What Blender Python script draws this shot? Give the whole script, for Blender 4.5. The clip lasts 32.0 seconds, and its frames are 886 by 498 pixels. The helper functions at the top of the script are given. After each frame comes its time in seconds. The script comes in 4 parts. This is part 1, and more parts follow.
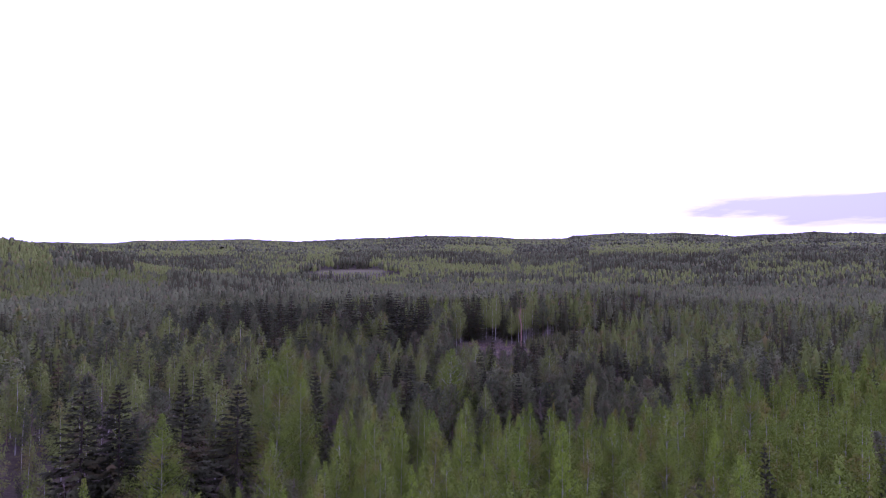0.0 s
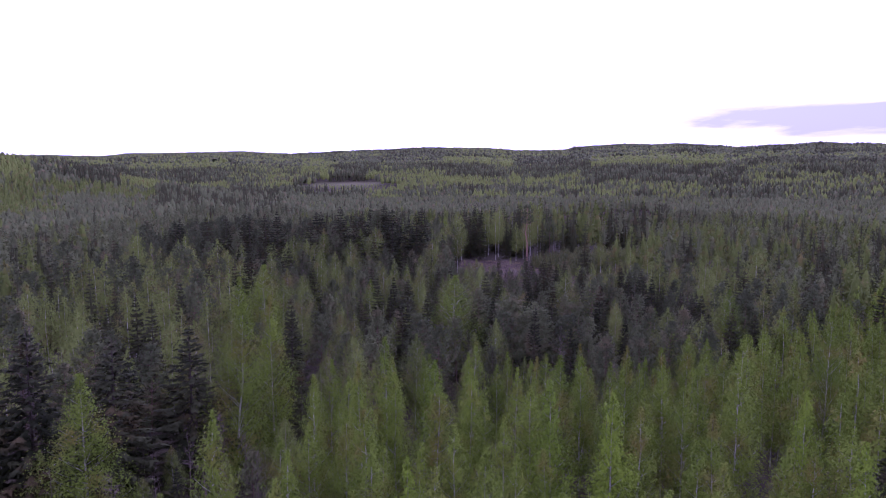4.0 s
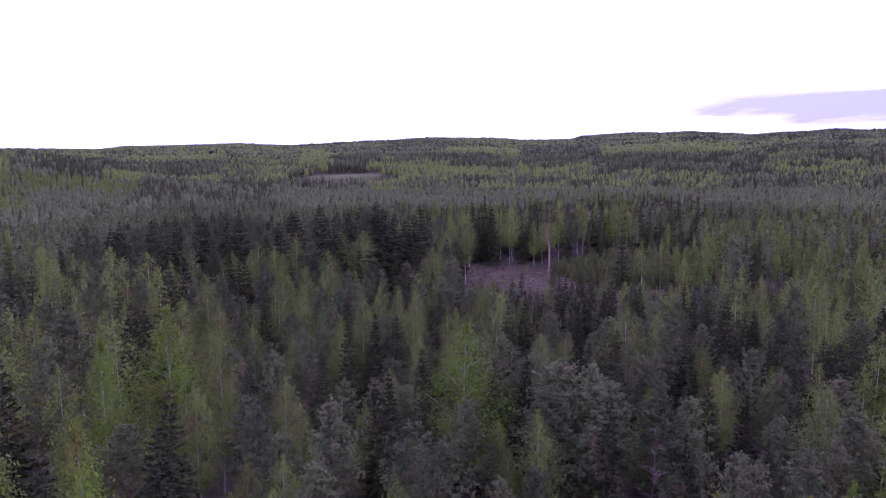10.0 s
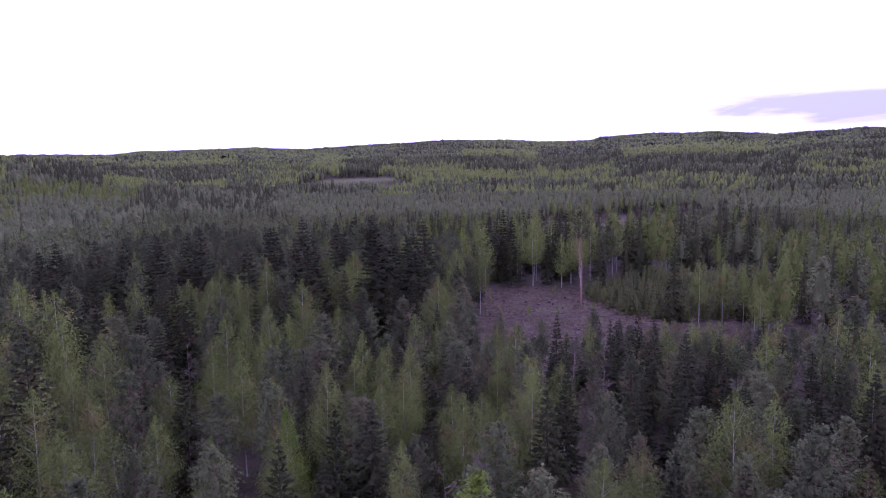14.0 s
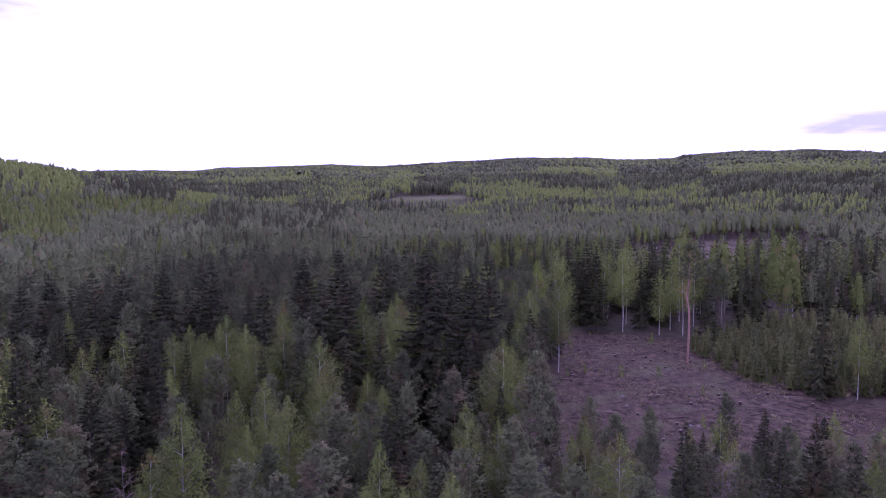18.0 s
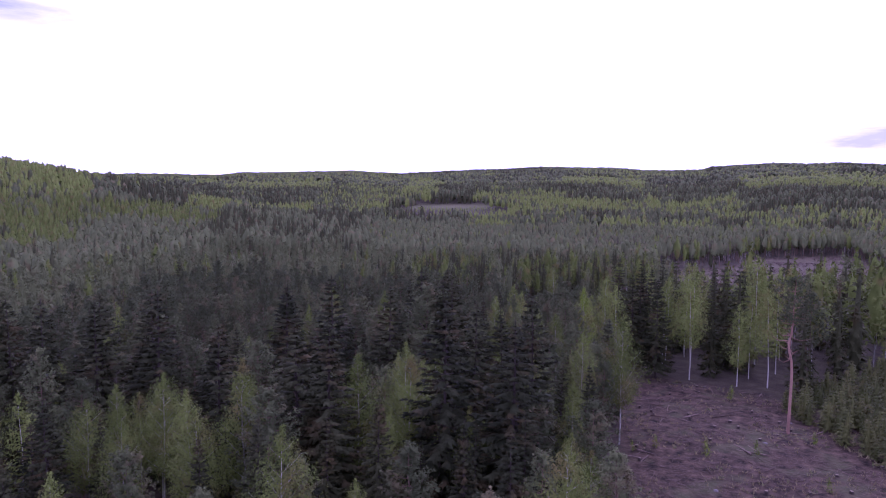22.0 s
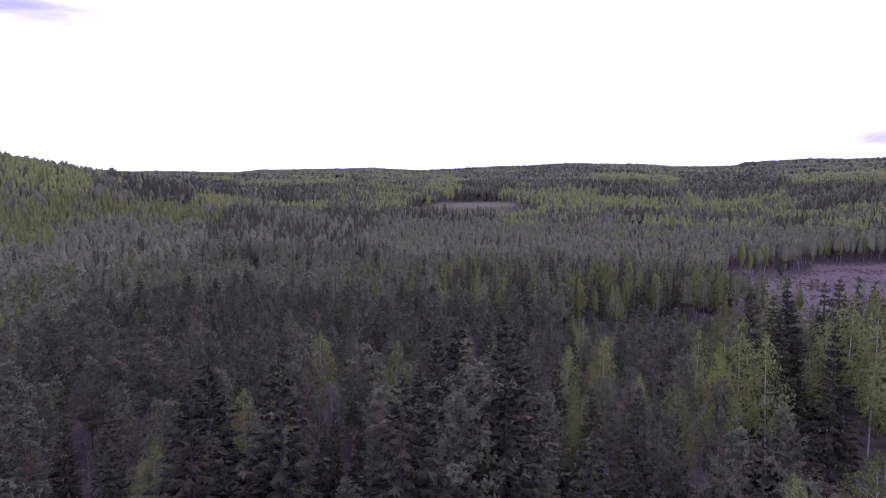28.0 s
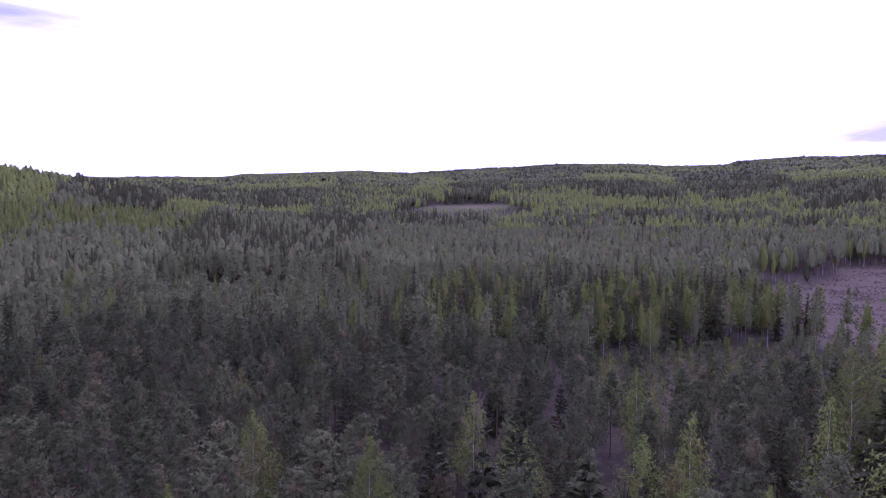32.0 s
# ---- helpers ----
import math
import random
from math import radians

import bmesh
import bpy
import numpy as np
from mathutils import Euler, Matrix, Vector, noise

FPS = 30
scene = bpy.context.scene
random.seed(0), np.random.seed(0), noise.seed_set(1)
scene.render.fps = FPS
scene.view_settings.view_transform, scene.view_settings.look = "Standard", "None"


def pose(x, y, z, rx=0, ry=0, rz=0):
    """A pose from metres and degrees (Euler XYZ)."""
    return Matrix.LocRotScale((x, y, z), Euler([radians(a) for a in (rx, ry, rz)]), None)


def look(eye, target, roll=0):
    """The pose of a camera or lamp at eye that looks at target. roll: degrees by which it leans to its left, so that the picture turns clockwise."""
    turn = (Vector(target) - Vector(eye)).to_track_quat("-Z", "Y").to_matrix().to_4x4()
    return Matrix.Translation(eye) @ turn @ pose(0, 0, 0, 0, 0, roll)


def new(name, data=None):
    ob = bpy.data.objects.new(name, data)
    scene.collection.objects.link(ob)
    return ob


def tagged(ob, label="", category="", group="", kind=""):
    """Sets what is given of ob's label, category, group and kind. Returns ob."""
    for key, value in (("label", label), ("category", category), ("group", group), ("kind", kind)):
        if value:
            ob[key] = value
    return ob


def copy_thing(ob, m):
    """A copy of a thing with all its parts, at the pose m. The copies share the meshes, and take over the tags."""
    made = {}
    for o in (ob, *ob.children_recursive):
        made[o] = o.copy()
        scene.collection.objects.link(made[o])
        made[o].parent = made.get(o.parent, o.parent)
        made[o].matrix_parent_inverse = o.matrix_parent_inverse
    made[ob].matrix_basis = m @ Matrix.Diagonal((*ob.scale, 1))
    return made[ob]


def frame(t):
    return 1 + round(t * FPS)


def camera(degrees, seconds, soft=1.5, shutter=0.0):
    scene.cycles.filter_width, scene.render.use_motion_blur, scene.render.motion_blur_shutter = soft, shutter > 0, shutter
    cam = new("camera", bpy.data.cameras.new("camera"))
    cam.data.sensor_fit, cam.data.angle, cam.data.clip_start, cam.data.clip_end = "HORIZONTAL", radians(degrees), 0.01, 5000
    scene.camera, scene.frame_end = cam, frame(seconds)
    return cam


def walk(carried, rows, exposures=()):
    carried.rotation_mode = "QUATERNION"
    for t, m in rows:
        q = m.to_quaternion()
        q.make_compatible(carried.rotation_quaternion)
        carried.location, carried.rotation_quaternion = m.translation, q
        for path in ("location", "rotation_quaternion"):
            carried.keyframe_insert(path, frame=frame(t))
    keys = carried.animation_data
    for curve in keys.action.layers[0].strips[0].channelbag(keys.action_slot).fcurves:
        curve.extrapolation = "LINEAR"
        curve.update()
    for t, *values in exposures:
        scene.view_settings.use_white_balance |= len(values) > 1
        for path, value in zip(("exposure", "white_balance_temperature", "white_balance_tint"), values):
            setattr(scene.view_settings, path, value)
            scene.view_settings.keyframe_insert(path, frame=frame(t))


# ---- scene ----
# A drone flight over a northern forest in late spring, under a bright overcast sky.
# x to the right of the first heading, y ahead, z up; the felled clearing lies at z = 0.

# ------------------------------------------------------------------ camera
# seconds, x, y, z, heading to the left, pitch up, roll (degrees)
FLIGHT = (
    (0.0, 0.12, -0.27, 30.87, 0.02, 1.18, 0.18),
    (0.5, -0.13, 2.40, 30.91, -0.08, -0.64, 0.21),
    (1.0, -0.28, 4.82, 30.92, -0.13, -3.54, 0.30),
    (1.5, -0.36, 7.08, 30.90, -0.19, -6.35, 0.29),
    (2.0, -0.40, 9.24, 30.88, -0.21, -7.34, 0.23),
    (2.5, -0.42, 11.37, 30.84, -0.20, -7.41, 0.24),
    (3.0, -0.42, 13.50, 30.79, -0.18, -7.42, 0.10),
    (3.5, -0.42, 15.68, 30.73, -0.17, -7.05, 0.02),
    (4.0, -0.43, 17.94, 30.68, -0.17, -6.45, 0.01),
    (4.5, -0.44, 20.32, 30.62, -0.16, -6.20, -0.05),
    (6.5, -0.51, 31.17, 30.44, -0.20, -6.23, -0.11),
    (7.0, -0.52, 34.24, 30.41, -0.19, -6.39, -0.22),
    (7.5, -0.51, 37.45, 30.39, -0.19, -6.54, -0.17),
    (8.0, -0.49, 40.77, 30.38, -0.13, -6.71, -0.27),
    (8.5, -0.45, 44.21, 30.38, -0.07, -6.86, -0.28),
    (9.0, -0.38, 47.74, 30.38, 0.03, -6.99, -0.34),
    (9.5, -0.29, 51.35, 30.40, 0.14, -7.11, -0.40),
    (10.0, -0.19, 55.01, 30.42, 0.24, -7.24, -0.44),
    (10.5, -0.06, 58.72, 30.45, 0.36, -7.34, -0.47),
    (11.0, 0.09, 62.45, 30.48, 0.48, -7.42, -0.50),
    (11.5, 0.26, 66.20, 30.52, 0.62, -7.49, -0.58),
    (12.0, 0.43, 69.94, 30.57, 0.75, -7.48, -0.62),
    (12.5, 0.61, 73.66, 30.62, 0.96, -7.39, -0.73),
    (13.0, 0.79, 77.34, 30.67, 1.21, -7.27, -0.79),
    (13.5, 0.96, 80.99, 30.73, 1.46, -7.14, -0.87),
    (15.5, 1.41, 95.09, 30.96, 3.40, -6.37, -0.79),
    (16.0, 1.42, 98.48, 31.02, 4.42, -6.15, -0.77),
    (16.5, 1.38, 101.83, 31.08, 5.30, -5.94, -0.70),
    (17.0, 1.28, 105.12, 31.13, 6.30, -5.74, -0.64),
    (17.5, 1.12, 108.38, 31.18, 7.20, -5.55, -0.56),
    (18.0, 0.88, 111.61, 31.23, 8.10, -5.39, -0.43),
    (18.5, 0.57, 114.82, 31.27, 8.92, -5.27, -0.25),
    (19.0, 0.18, 118.02, 31.30, 9.70, -5.14, -0.10),
    (19.5, -0.29, 121.21, 31.33, 9.71, -5.05, 0.11),
    (20.0, -0.83, 124.41, 31.36, 9.65, -4.97, 0.21),
    (20.5, -1.45, 127.62, 31.38, 9.59, -4.85, 0.28),
    (21.0, -2.13, 130.86, 31.40, 9.57, -4.76, 0.34),
    (21.5, -2.89, 134.11, 31.40, 9.65, -4.71, 0.44),
    (22.0, -3.69, 137.40, 31.41, 9.84, -4.69, 0.51),
    (22.5, -4.55, 140.71, 31.41, 9.91, -4.68, 0.58),
    (23.0, -5.41, 144.03, 31.38, 9.99, -4.70, 0.66),
    (23.5, -6.29, 147.43, 31.38, 10.14, -4.72, 0.71),
    (24.0, -7.18, 150.85, 31.37, 10.46, -4.75, 0.70),
    (24.5, -8.08, 154.24, 31.34, 10.80, -4.78, 0.70),
    (25.0, -8.95, 157.60, 31.33, 11.33, -4.82, 0.66),
    (25.5, -9.84, 160.98, 31.32, 11.79, -4.87, 0.69),
    (26.0, -10.69, 164.41, 31.33, 12.08, -4.88, 0.63),
    (26.5, -11.52, 167.84, 31.36, 12.07, -4.90, 0.54),
    (28.5, -14.23, 181.29, 31.17, 11.53, -4.91, 0.33),
    (29.0, -15.04, 184.78, 31.15, 11.42, -4.87, 0.18),
    (29.5, -15.86, 188.27, 31.14, 11.33, -4.83, 0.09),
    (30.0, -16.73, 191.77, 31.15, 11.19, -4.81, 0.06),
    (30.5, -17.57, 195.29, 31.15, 11.09, -4.78, 0.02),
    (31.0, -18.37, 198.80, 31.12, 10.99, -4.74, -0.09),
    (31.5, -19.18, 202.32, 31.08, 10.88, -4.70, -0.20),
    (32.0, -19.98, 205.85, 31.03, 10.78, -4.69, -0.25),
)
cam = camera(68.0, 32.0, soft=1.1)


def aim(x, y, z, heading, pitch, roll):
    h, p = radians(heading), radians(pitch)
    eye = Vector((x, y, z))
    ahead = Vector((-math.sin(h) * math.cos(p), math.cos(h) * math.cos(p), math.sin(p)))
    return look(eye, eye + ahead * 100, roll)


PATH = [(row[0], aim(*row[1:])) for row in FLIGHT]
walk(cam, PATH, ((0.0, 0.24, 5080, 48), (32.0, 0.24, 5080, 48)))

# ------------------------------------------------------------------ sky and sun
SKY_BRIGHT, SKY_CLOUD = (1.16, 1.03, 1.42, 1), (0.33, 0.315, 0.50, 1)
SUN_HEIGHT, SUN_TURN = radians(42), radians(20)
world = bpy.data.worlds.new("overcast_sky")
scene.world = world
world.use_nodes = True
wn, wl = world.node_tree.nodes, world.node_tree.links
wn.clear()


def wnode(kind, **given):
    n = wn.new(kind)
    for key, value in given.items():
        n.inputs[key].default_value = value
    return n


sky = wn.new("ShaderNodeTexSky")
sky.sky_type, sky.sun_disc = "NISHITA", False
sky.sun_elevation, sky.sun_rotation = SUN_HEIGHT, SUN_TURN
sky.air_density, sky.dust_density, sky.ozone_density = 1.0, 3.0, 1.0
way = wn.new("ShaderNodeTexCoord")
squash = wnode("ShaderNodeMapping", Scale=(2.4, 2.4, 16.0), Location=(0.35, 0.2, 0.1))
wl.new(way.outputs["Generated"], squash.inputs["Vector"])
banks = wnode("ShaderNodeTexNoise", Scale=1.6, Detail=7.0, Roughness=0.58, Distortion=0.3)
wl.new(squash.outputs["Vector"], banks.inputs["Vector"])


def bank(centre, size, most=1.0):
    """How deep a direction lies in a long bank of thicker cloud: the most in its middle, falling to 0 and below."""
    n = wnode("ShaderNodeMapping", Location=[-c / s for c, s in zip(centre, size)], Scale=[1 / s for s in size])
    wl.new(way.outputs["Generated"], n.inputs["Vector"])
    far_off = wn.new("ShaderNodeVectorMath")
    far_off.operation = "LENGTH"
    wl.new(n.outputs["Vector"], far_off.inputs[0])
    flip = wn.new("ShaderNodeMath")
    flip.operation = "SUBTRACT"
    flip.inputs[0].default_value = most
    wl.new(far_off.outputs["Value"], flip.inputs[1])
    return flip.outputs[0]


def either(a, b):
    n = wn.new("ShaderNodeMath")
    n.operation = "MAXIMUM"
    wl.new(a, n.inputs[0])
    wl.new(b, n.inputs[1])
    return n.outputs[0]


thick = bank((0.60, 0.79, 0.075), (0.50, 0.9, 0.044), 0.98)
thick = either(thick, bank((-0.69, 0.71, 0.225), (0.26, 0.8, 0.09), 0.58))
total = wn.new("ShaderNodeMath")
total.operation = "MULTIPLY_ADD"
total.inputs[1].default_value, total.inputs[2].default_value = 1.4, -0.76
wl.new(banks.outputs["Fac"], total.inputs[0])
depth = wn.new("ShaderNodeMath")
depth.operation = "ADD"
wl.new(total.outputs[0], depth.inputs[0])
wl.new(thick, depth.inputs[1])
ramp = wn.new("ShaderNodeValToRGB")
ramp.color_ramp.elements[0].position, ramp.color_ramp.elements[0].color = 0.02, SKY_BRIGHT
ramp.color_ramp.elements[1].position, ramp.color_ramp.elements[1].color = 0.5, SKY_CLOUD
wl.new(depth.outputs[0], ramp.inputs["Fac"])
veil = wn.new("ShaderNodeMix")
veil.data_type = "RGBA"
veil.inputs["Factor"].default_value = 0.9
wl.new(sky.outputs["Color"], veil.inputs["A"])
dim = wn.new("ShaderNodeVectorMath")
dim.operation = "SCALE"
dim.inputs["Scale"].default_value = 10.0
wl.new(ramp.outputs["Color"], dim.inputs[0])
wl.new(dim.outputs["Vector"], veil.inputs["B"])
back = wnode("ShaderNodeBackground", Strength=0.16)
wl.new(veil.outputs["Result"], back.inputs["Color"])
wout = wn.new("ShaderNodeOutputWorld")
wl.new(back.outputs["Background"], wout.inputs["Surface"])

sun = new("sun", bpy.data.lights.new("sun", "SUN"))
sun.data.energy, sun.data.angle, sun.data.color = 1.0, radians(14), (1.0, 0.95, 0.88)
toward = Vector((math.sin(SUN_TURN) * math.cos(SUN_HEIGHT), math.cos(SUN_TURN) * math.cos(SUN_HEIGHT), math.sin(SUN_HEIGHT)))
sun.matrix_world = look(toward * 400, (0, 0, 0))


# ------------------------------------------------------------------ materials
def material(name, dark, light, scale, fine, rough=0.7, through_light=0.0, bump=0.0, gloss=0.05, odd=None, own=0.35, grain=0.4):
    """Two colours mixed by coarse and fine noise in world metres, and by each object's own random number."""
    m = bpy.data.materials.new(name)
    m.use_nodes = True
    nodes, links = m.node_tree.nodes, m.node_tree.links
    nodes.clear()
    place = nodes.new("ShaderNodeNewGeometry")
    coarse = nodes.new("ShaderNodeTexNoise")
    coarse.inputs["Scale"].default_value, coarse.inputs["Detail"].default_value = scale, 2.0
    small = nodes.new("ShaderNodeTexNoise")
    small.inputs["Scale"].default_value, small.inputs["Detail"].default_value = fine, 4.0
    links.new(place.outputs["Position"], coarse.inputs["Vector"])
    links.new(place.outputs["Position"], small.inputs["Vector"])
    info = nodes.new("ShaderNodeObjectInfo")

    def blend(a, b, share):
        n = nodes.new("ShaderNodeMix")
        n.inputs["Factor"].default_value = share
        links.new(a, n.inputs["A"])
        links.new(b, n.inputs["B"])
        return n.outputs["Result"]

    fac = blend(coarse.outputs["Fac"], small.outputs["Fac"], grain)
    fac = blend(fac, info.outputs["Random"], own * 0.5)
    spread = nodes.new("ShaderNodeMapRange")
    spread.inputs["From Min"].default_value, spread.inputs["From Max"].default_value = 0.3, 0.7
    links.new(fac, spread.inputs["Value"])
    mix = nodes.new("ShaderNodeMix")
    mix.data_type = "RGBA"
    mix.inputs["A"].default_value, mix.inputs["B"].default_value = (*dark, 1), (*light, 1)
    links.new(spread.outputs["Result"], mix.inputs["Factor"])
    colour = mix.outputs["Result"]
    if odd:
        # a few patches of another colour: browned shoots, moss, lichen
        third = nodes.new("ShaderNodeTexNoise")
        third.inputs["Scale"].default_value, third.inputs["Detail"].default_value = scale * 1.7, 1.0
        shift = nodes.new("ShaderNodeVectorMath")
        shift.inputs[1].default_value = (31.7, 12.1, 5.5)
        links.new(place.outputs["Position"], shift.inputs[0])
        links.new(shift.outputs["Vector"], third.inputs["Vector"])
        pick = nodes.new("ShaderNodeMapRange")
        pick.inputs["From Min"].default_value, pick.inputs["From Max"].default_value = 0.54, 0.72
        links.new(third.outputs["Fac"], pick.inputs["Value"])
        over = nodes.new("ShaderNodeMix")
        over.data_type = "RGBA"
        over.inputs["B"].default_value = (*odd, 1)
        links.new(colour, over.inputs["A"])
        links.new(pick.outputs["Result"], over.inputs["Factor"])
        colour = over.outputs["Result"]
    shader = nodes.new("ShaderNodeBsdfPrincipled")
    shader.inputs["Roughness"].default_value = rough
    shader.inputs["Specular IOR Level"].default_value = gloss
    links.new(colour, shader.inputs["Base Color"])
    if bump:
        relief = nodes.new("ShaderNodeBump")
        relief.inputs["Strength"].default_value, relief.inputs["Distance"].default_value = 0.6, bump
        links.new(small.outputs["Fac"], relief.inputs["Height"])
        links.new(relief.outputs["Normal"], shader.inputs["Normal"])
    out = nodes.new("ShaderNodeOutputMaterial")
    if through_light:
        leaf = nodes.new("ShaderNodeBsdfTranslucent")
        links.new(colour, leaf.inputs["Color"])
        both = nodes.new("ShaderNodeMixShader")
        both.inputs["Fac"].default_value = through_light
        links.new(shader.outputs["BSDF"], both.inputs[1])
        links.new(leaf.outputs["BSDF"], both.inputs[2])
        links.new(both.outputs["Shader"], out.inputs["Surface"])
    else:
        links.new(shader.outputs["BSDF"], out.inputs["Surface"])
    return m


BIRCH_LEAF = material("birch_leaf", (0.068, 0.100, 0.012), (0.132, 0.178, 0.024), 0.2, 2.4, 0.7, 0.22, odd=(0.122, 0.112, 0.024), own=0.6, grain=0.3)
OLD_BIRCH_LEAF = material("olive_birch_leaf", (0.068, 0.088, 0.019), (0.136, 0.166, 0.040), 0.22, 2.4, 0.7, 0.22, odd=(0.120, 0.106, 0.034), own=0.6, grain=0.3)
BIRCH_FRESH = material("fresh_birch_leaf", (0.080, 0.124, 0.012), (0.145, 0.205, 0.020), 0.2, 2.4, 0.6, 0.22, own=0.6, grain=0.3)
PINE_NEEDLE = material("pine_needle", (0.043, 0.051, 0.023), (0.108, 0.123, 0.052), 0.2, 2.4, 0.8, 0.14, odd=(0.108, 0.095, 0.046), own=0.6, grain=0.3)
SPRUCE_NEEDLE = material("spruce_needle", (0.0145, 0.0175, 0.0080), (0.045, 0.049, 0.0205), 0.2, 2.4, 0.8, 0.06, odd=(0.058, 0.046, 0.020), own=0.6, grain=0.3)
YOUNG_NEEDLE = material("young_spruce_needle", (0.034, 0.043, 0.014), (0.10, 0.108, 0.032), 0.3, 2.2, 0.6, 0.1, odd=(0.09, 0.085, 0.03))
BIRCH_BARK = material("birch_bark", (0.19, 0.18, 0.15), (0.40, 0.38, 0.34), 0.8, 5.0, 0.8, bump=0.01)
PINE_BARK = material("pine_bark", (0.080, 0.055, 0.042), (0.170, 0.112, 0.082), 0.5, 5.0, 0.85, bump=0.02)
SPRUCE_BARK = material("spruce_bark", (0.028, 0.022, 0.018), (0.062, 0.050, 0.042), 0.6, 5.0, 0.85, bump=0.02)
SEED_BARK = material("old_pine_bark", (0.13, 0.080, 0.058), (0.27, 0.165, 0.12), 0.5, 5.0, 0.85, bump=0.02)
DRY_TWIG = material("dry_twig", (0.07, 0.054, 0.045), (0.155, 0.12, 0.10), 0.5, 4.0, 0.85)
SLASH_WOOD = material("slash_wood", (0.035, 0.025, 0.019), (0.16, 0.12, 0.095), 0.6, 4.0, 0.8, own=0.8)
CUT_WOOD = material("cut_wood", (0.105, 0.082, 0.062), (0.19, 0.152, 0.115), 2.0, 14.0, 0.8)
DRY_GRASS = material("dry_grass", (0.12, 0.11, 0.05), (0.24, 0.20, 0.11), 0.5, 4.0, 0.8, 0.2, odd=(0.10, 0.13, 0.05))
STONE = material("stone", (0.07, 0.062, 0.058), (0.17, 0.155, 0.148), 2.0, 9.0, 0.85, bump=0.02)


def ground_material():
    """Moss and litter under the trees, torn peat and slash in the clearing, red-brown heath, far meadow."""
    m = bpy.data.materials.new("forest_ground")
    m.use_nodes = True
    nodes, links = m.node_tree.nodes, m.node_tree.links
    shader, out = nodes["Principled BSDF"], nodes["Material Output"]
    place = nodes.new("ShaderNodeNewGeometry")
    cover = nodes.new("ShaderNodeVertexColor")
    cover.layer_name = "cover"
    parts = nodes.new("ShaderNodeSeparateColor")
    links.new(cover.outputs["Color"], parts.inputs["Color"])

    def noisy(scale, detail, low, high, a, b):
        n = nodes.new("ShaderNodeTexNoise")
        n.inputs["Scale"].default_value, n.inputs["Detail"].default_value = scale, detail
        n.inputs["Roughness"].default_value = 0.65
        links.new(place.outputs["Position"], n.inputs["Vector"])
        r = nodes.new("ShaderNodeMapRange")
        r.inputs["From Min"].default_value, r.inputs["From Max"].default_value = low, high
        links.new(n.outputs["Fac"], r.inputs["Value"])
        return layer(r.outputs["Result"], a, b), n

    def layer(fac, a, b):
        x = nodes.new("ShaderNodeMix")
        x.data_type = "RGBA"
        for slot, value in (("A", a), ("B", b)):
            if isinstance(value, tuple):
                x.inputs[slot].default_value = (*value, 1)
            else:
                links.new(value, x.inputs[slot])
        links.new(fac, x.inputs["Factor"])
        return x.outputs["Result"]

    floor_colour, _ = noisy(0.35, 5, 0.35, 0.65, (0.026, 0.020, 0.015), (0.054, 0.046, 0.027))
    peat, _ = noisy(0.7, 9, 0.36, 0.66, (0.008, 0.006, 0.004), (0.078, 0.053, 0.035))
    moss = nodes.new("ShaderNodeTexNoise")
    moss.inputs["Scale"].default_value, moss.inputs["Detail"].default_value = 0.16, 6.0
    links.new(place.outputs["Position"], moss.inputs["Vector"])
    some = nodes.new("ShaderNodeMapRange")
    some.inputs["From Min"].default_value, some.inputs["From Max"].default_value = 0.52, 0.66
    some.inputs["To Max"].default_value = 0.75
    links.new(moss.outputs["Fac"], some.inputs["Value"])
    peat = layer(some.outputs["Result"], peat, (0.05, 0.05, 0.024))
    heath, fine = noisy(0.5, 8, 0.36, 0.66, (0.036, 0.028, 0.017), (0.080, 0.065, 0.038))
    meadow, _ = noisy(0.02, 6, 0.35, 0.65, (0.050, 0.054, 0.022), (0.078, 0.072, 0.036))
    colour = layer(parts.outputs["Red"], floor_colour, peat)
    colour = layer(parts.outputs["Green"], colour, heath)
    colour = layer(parts.outputs["Blue"], colour, meadow)
    links.new(colour, shader.inputs["Base Color"])
    shader.inputs["Roughness"].default_value = 0.95
    shader.inputs["Specular IOR Level"].default_value = 0.1
    rough = nodes.new("ShaderNodeTexNoise")
    rough.inputs["Scale"].default_value, rough.inputs["Detail"].default_value = 2.2, 6.0
    links.new(place.outputs["Position"], rough.inputs["Vector"])
    relief = nodes.new("ShaderNodeBump")
    relief.inputs["Strength"].default_value, relief.inputs["Distance"].default_value = 0.9, 0.25
    links.new(rough.outputs["Fac"], relief.inputs["Height"])
    links.new(relief.outputs["Normal"], shader.inputs["Normal"])
    return m


GROUND = ground_material()

# ------------------------------------------------------------------ land
# the far ridge: its height over the camera, as an angle, by the bearing to the left of +y
RIDGE = ((-60, 2.0), (-40, 2.1), (-34, 2.12), (-29, 2.3), (-24, 2.12), (-19.5, 2.45), (-15, 2.45), (-11.2, 2.3), (-10.6, 2.05),
         (-6.5, 2.03), (-3.5, 2.2), (1.5, 2.25), (5.5, 2.05), (9, 1.9), (12.5, 1.62), (16.5, 1.8), (25, 1.6), (27, 1.36), (38, 1.34), (60, 1.6))
# how much of the ridge's height the slope has gained, by the distance
SLOPE = ((0, 0), (560, 0), (640, 0.02), (700, 0.07), (850, 0.23), (1000, 0.35), (1300, 0.53), (1600, 0.76), (1880, 1.0), (6000, 1.0))


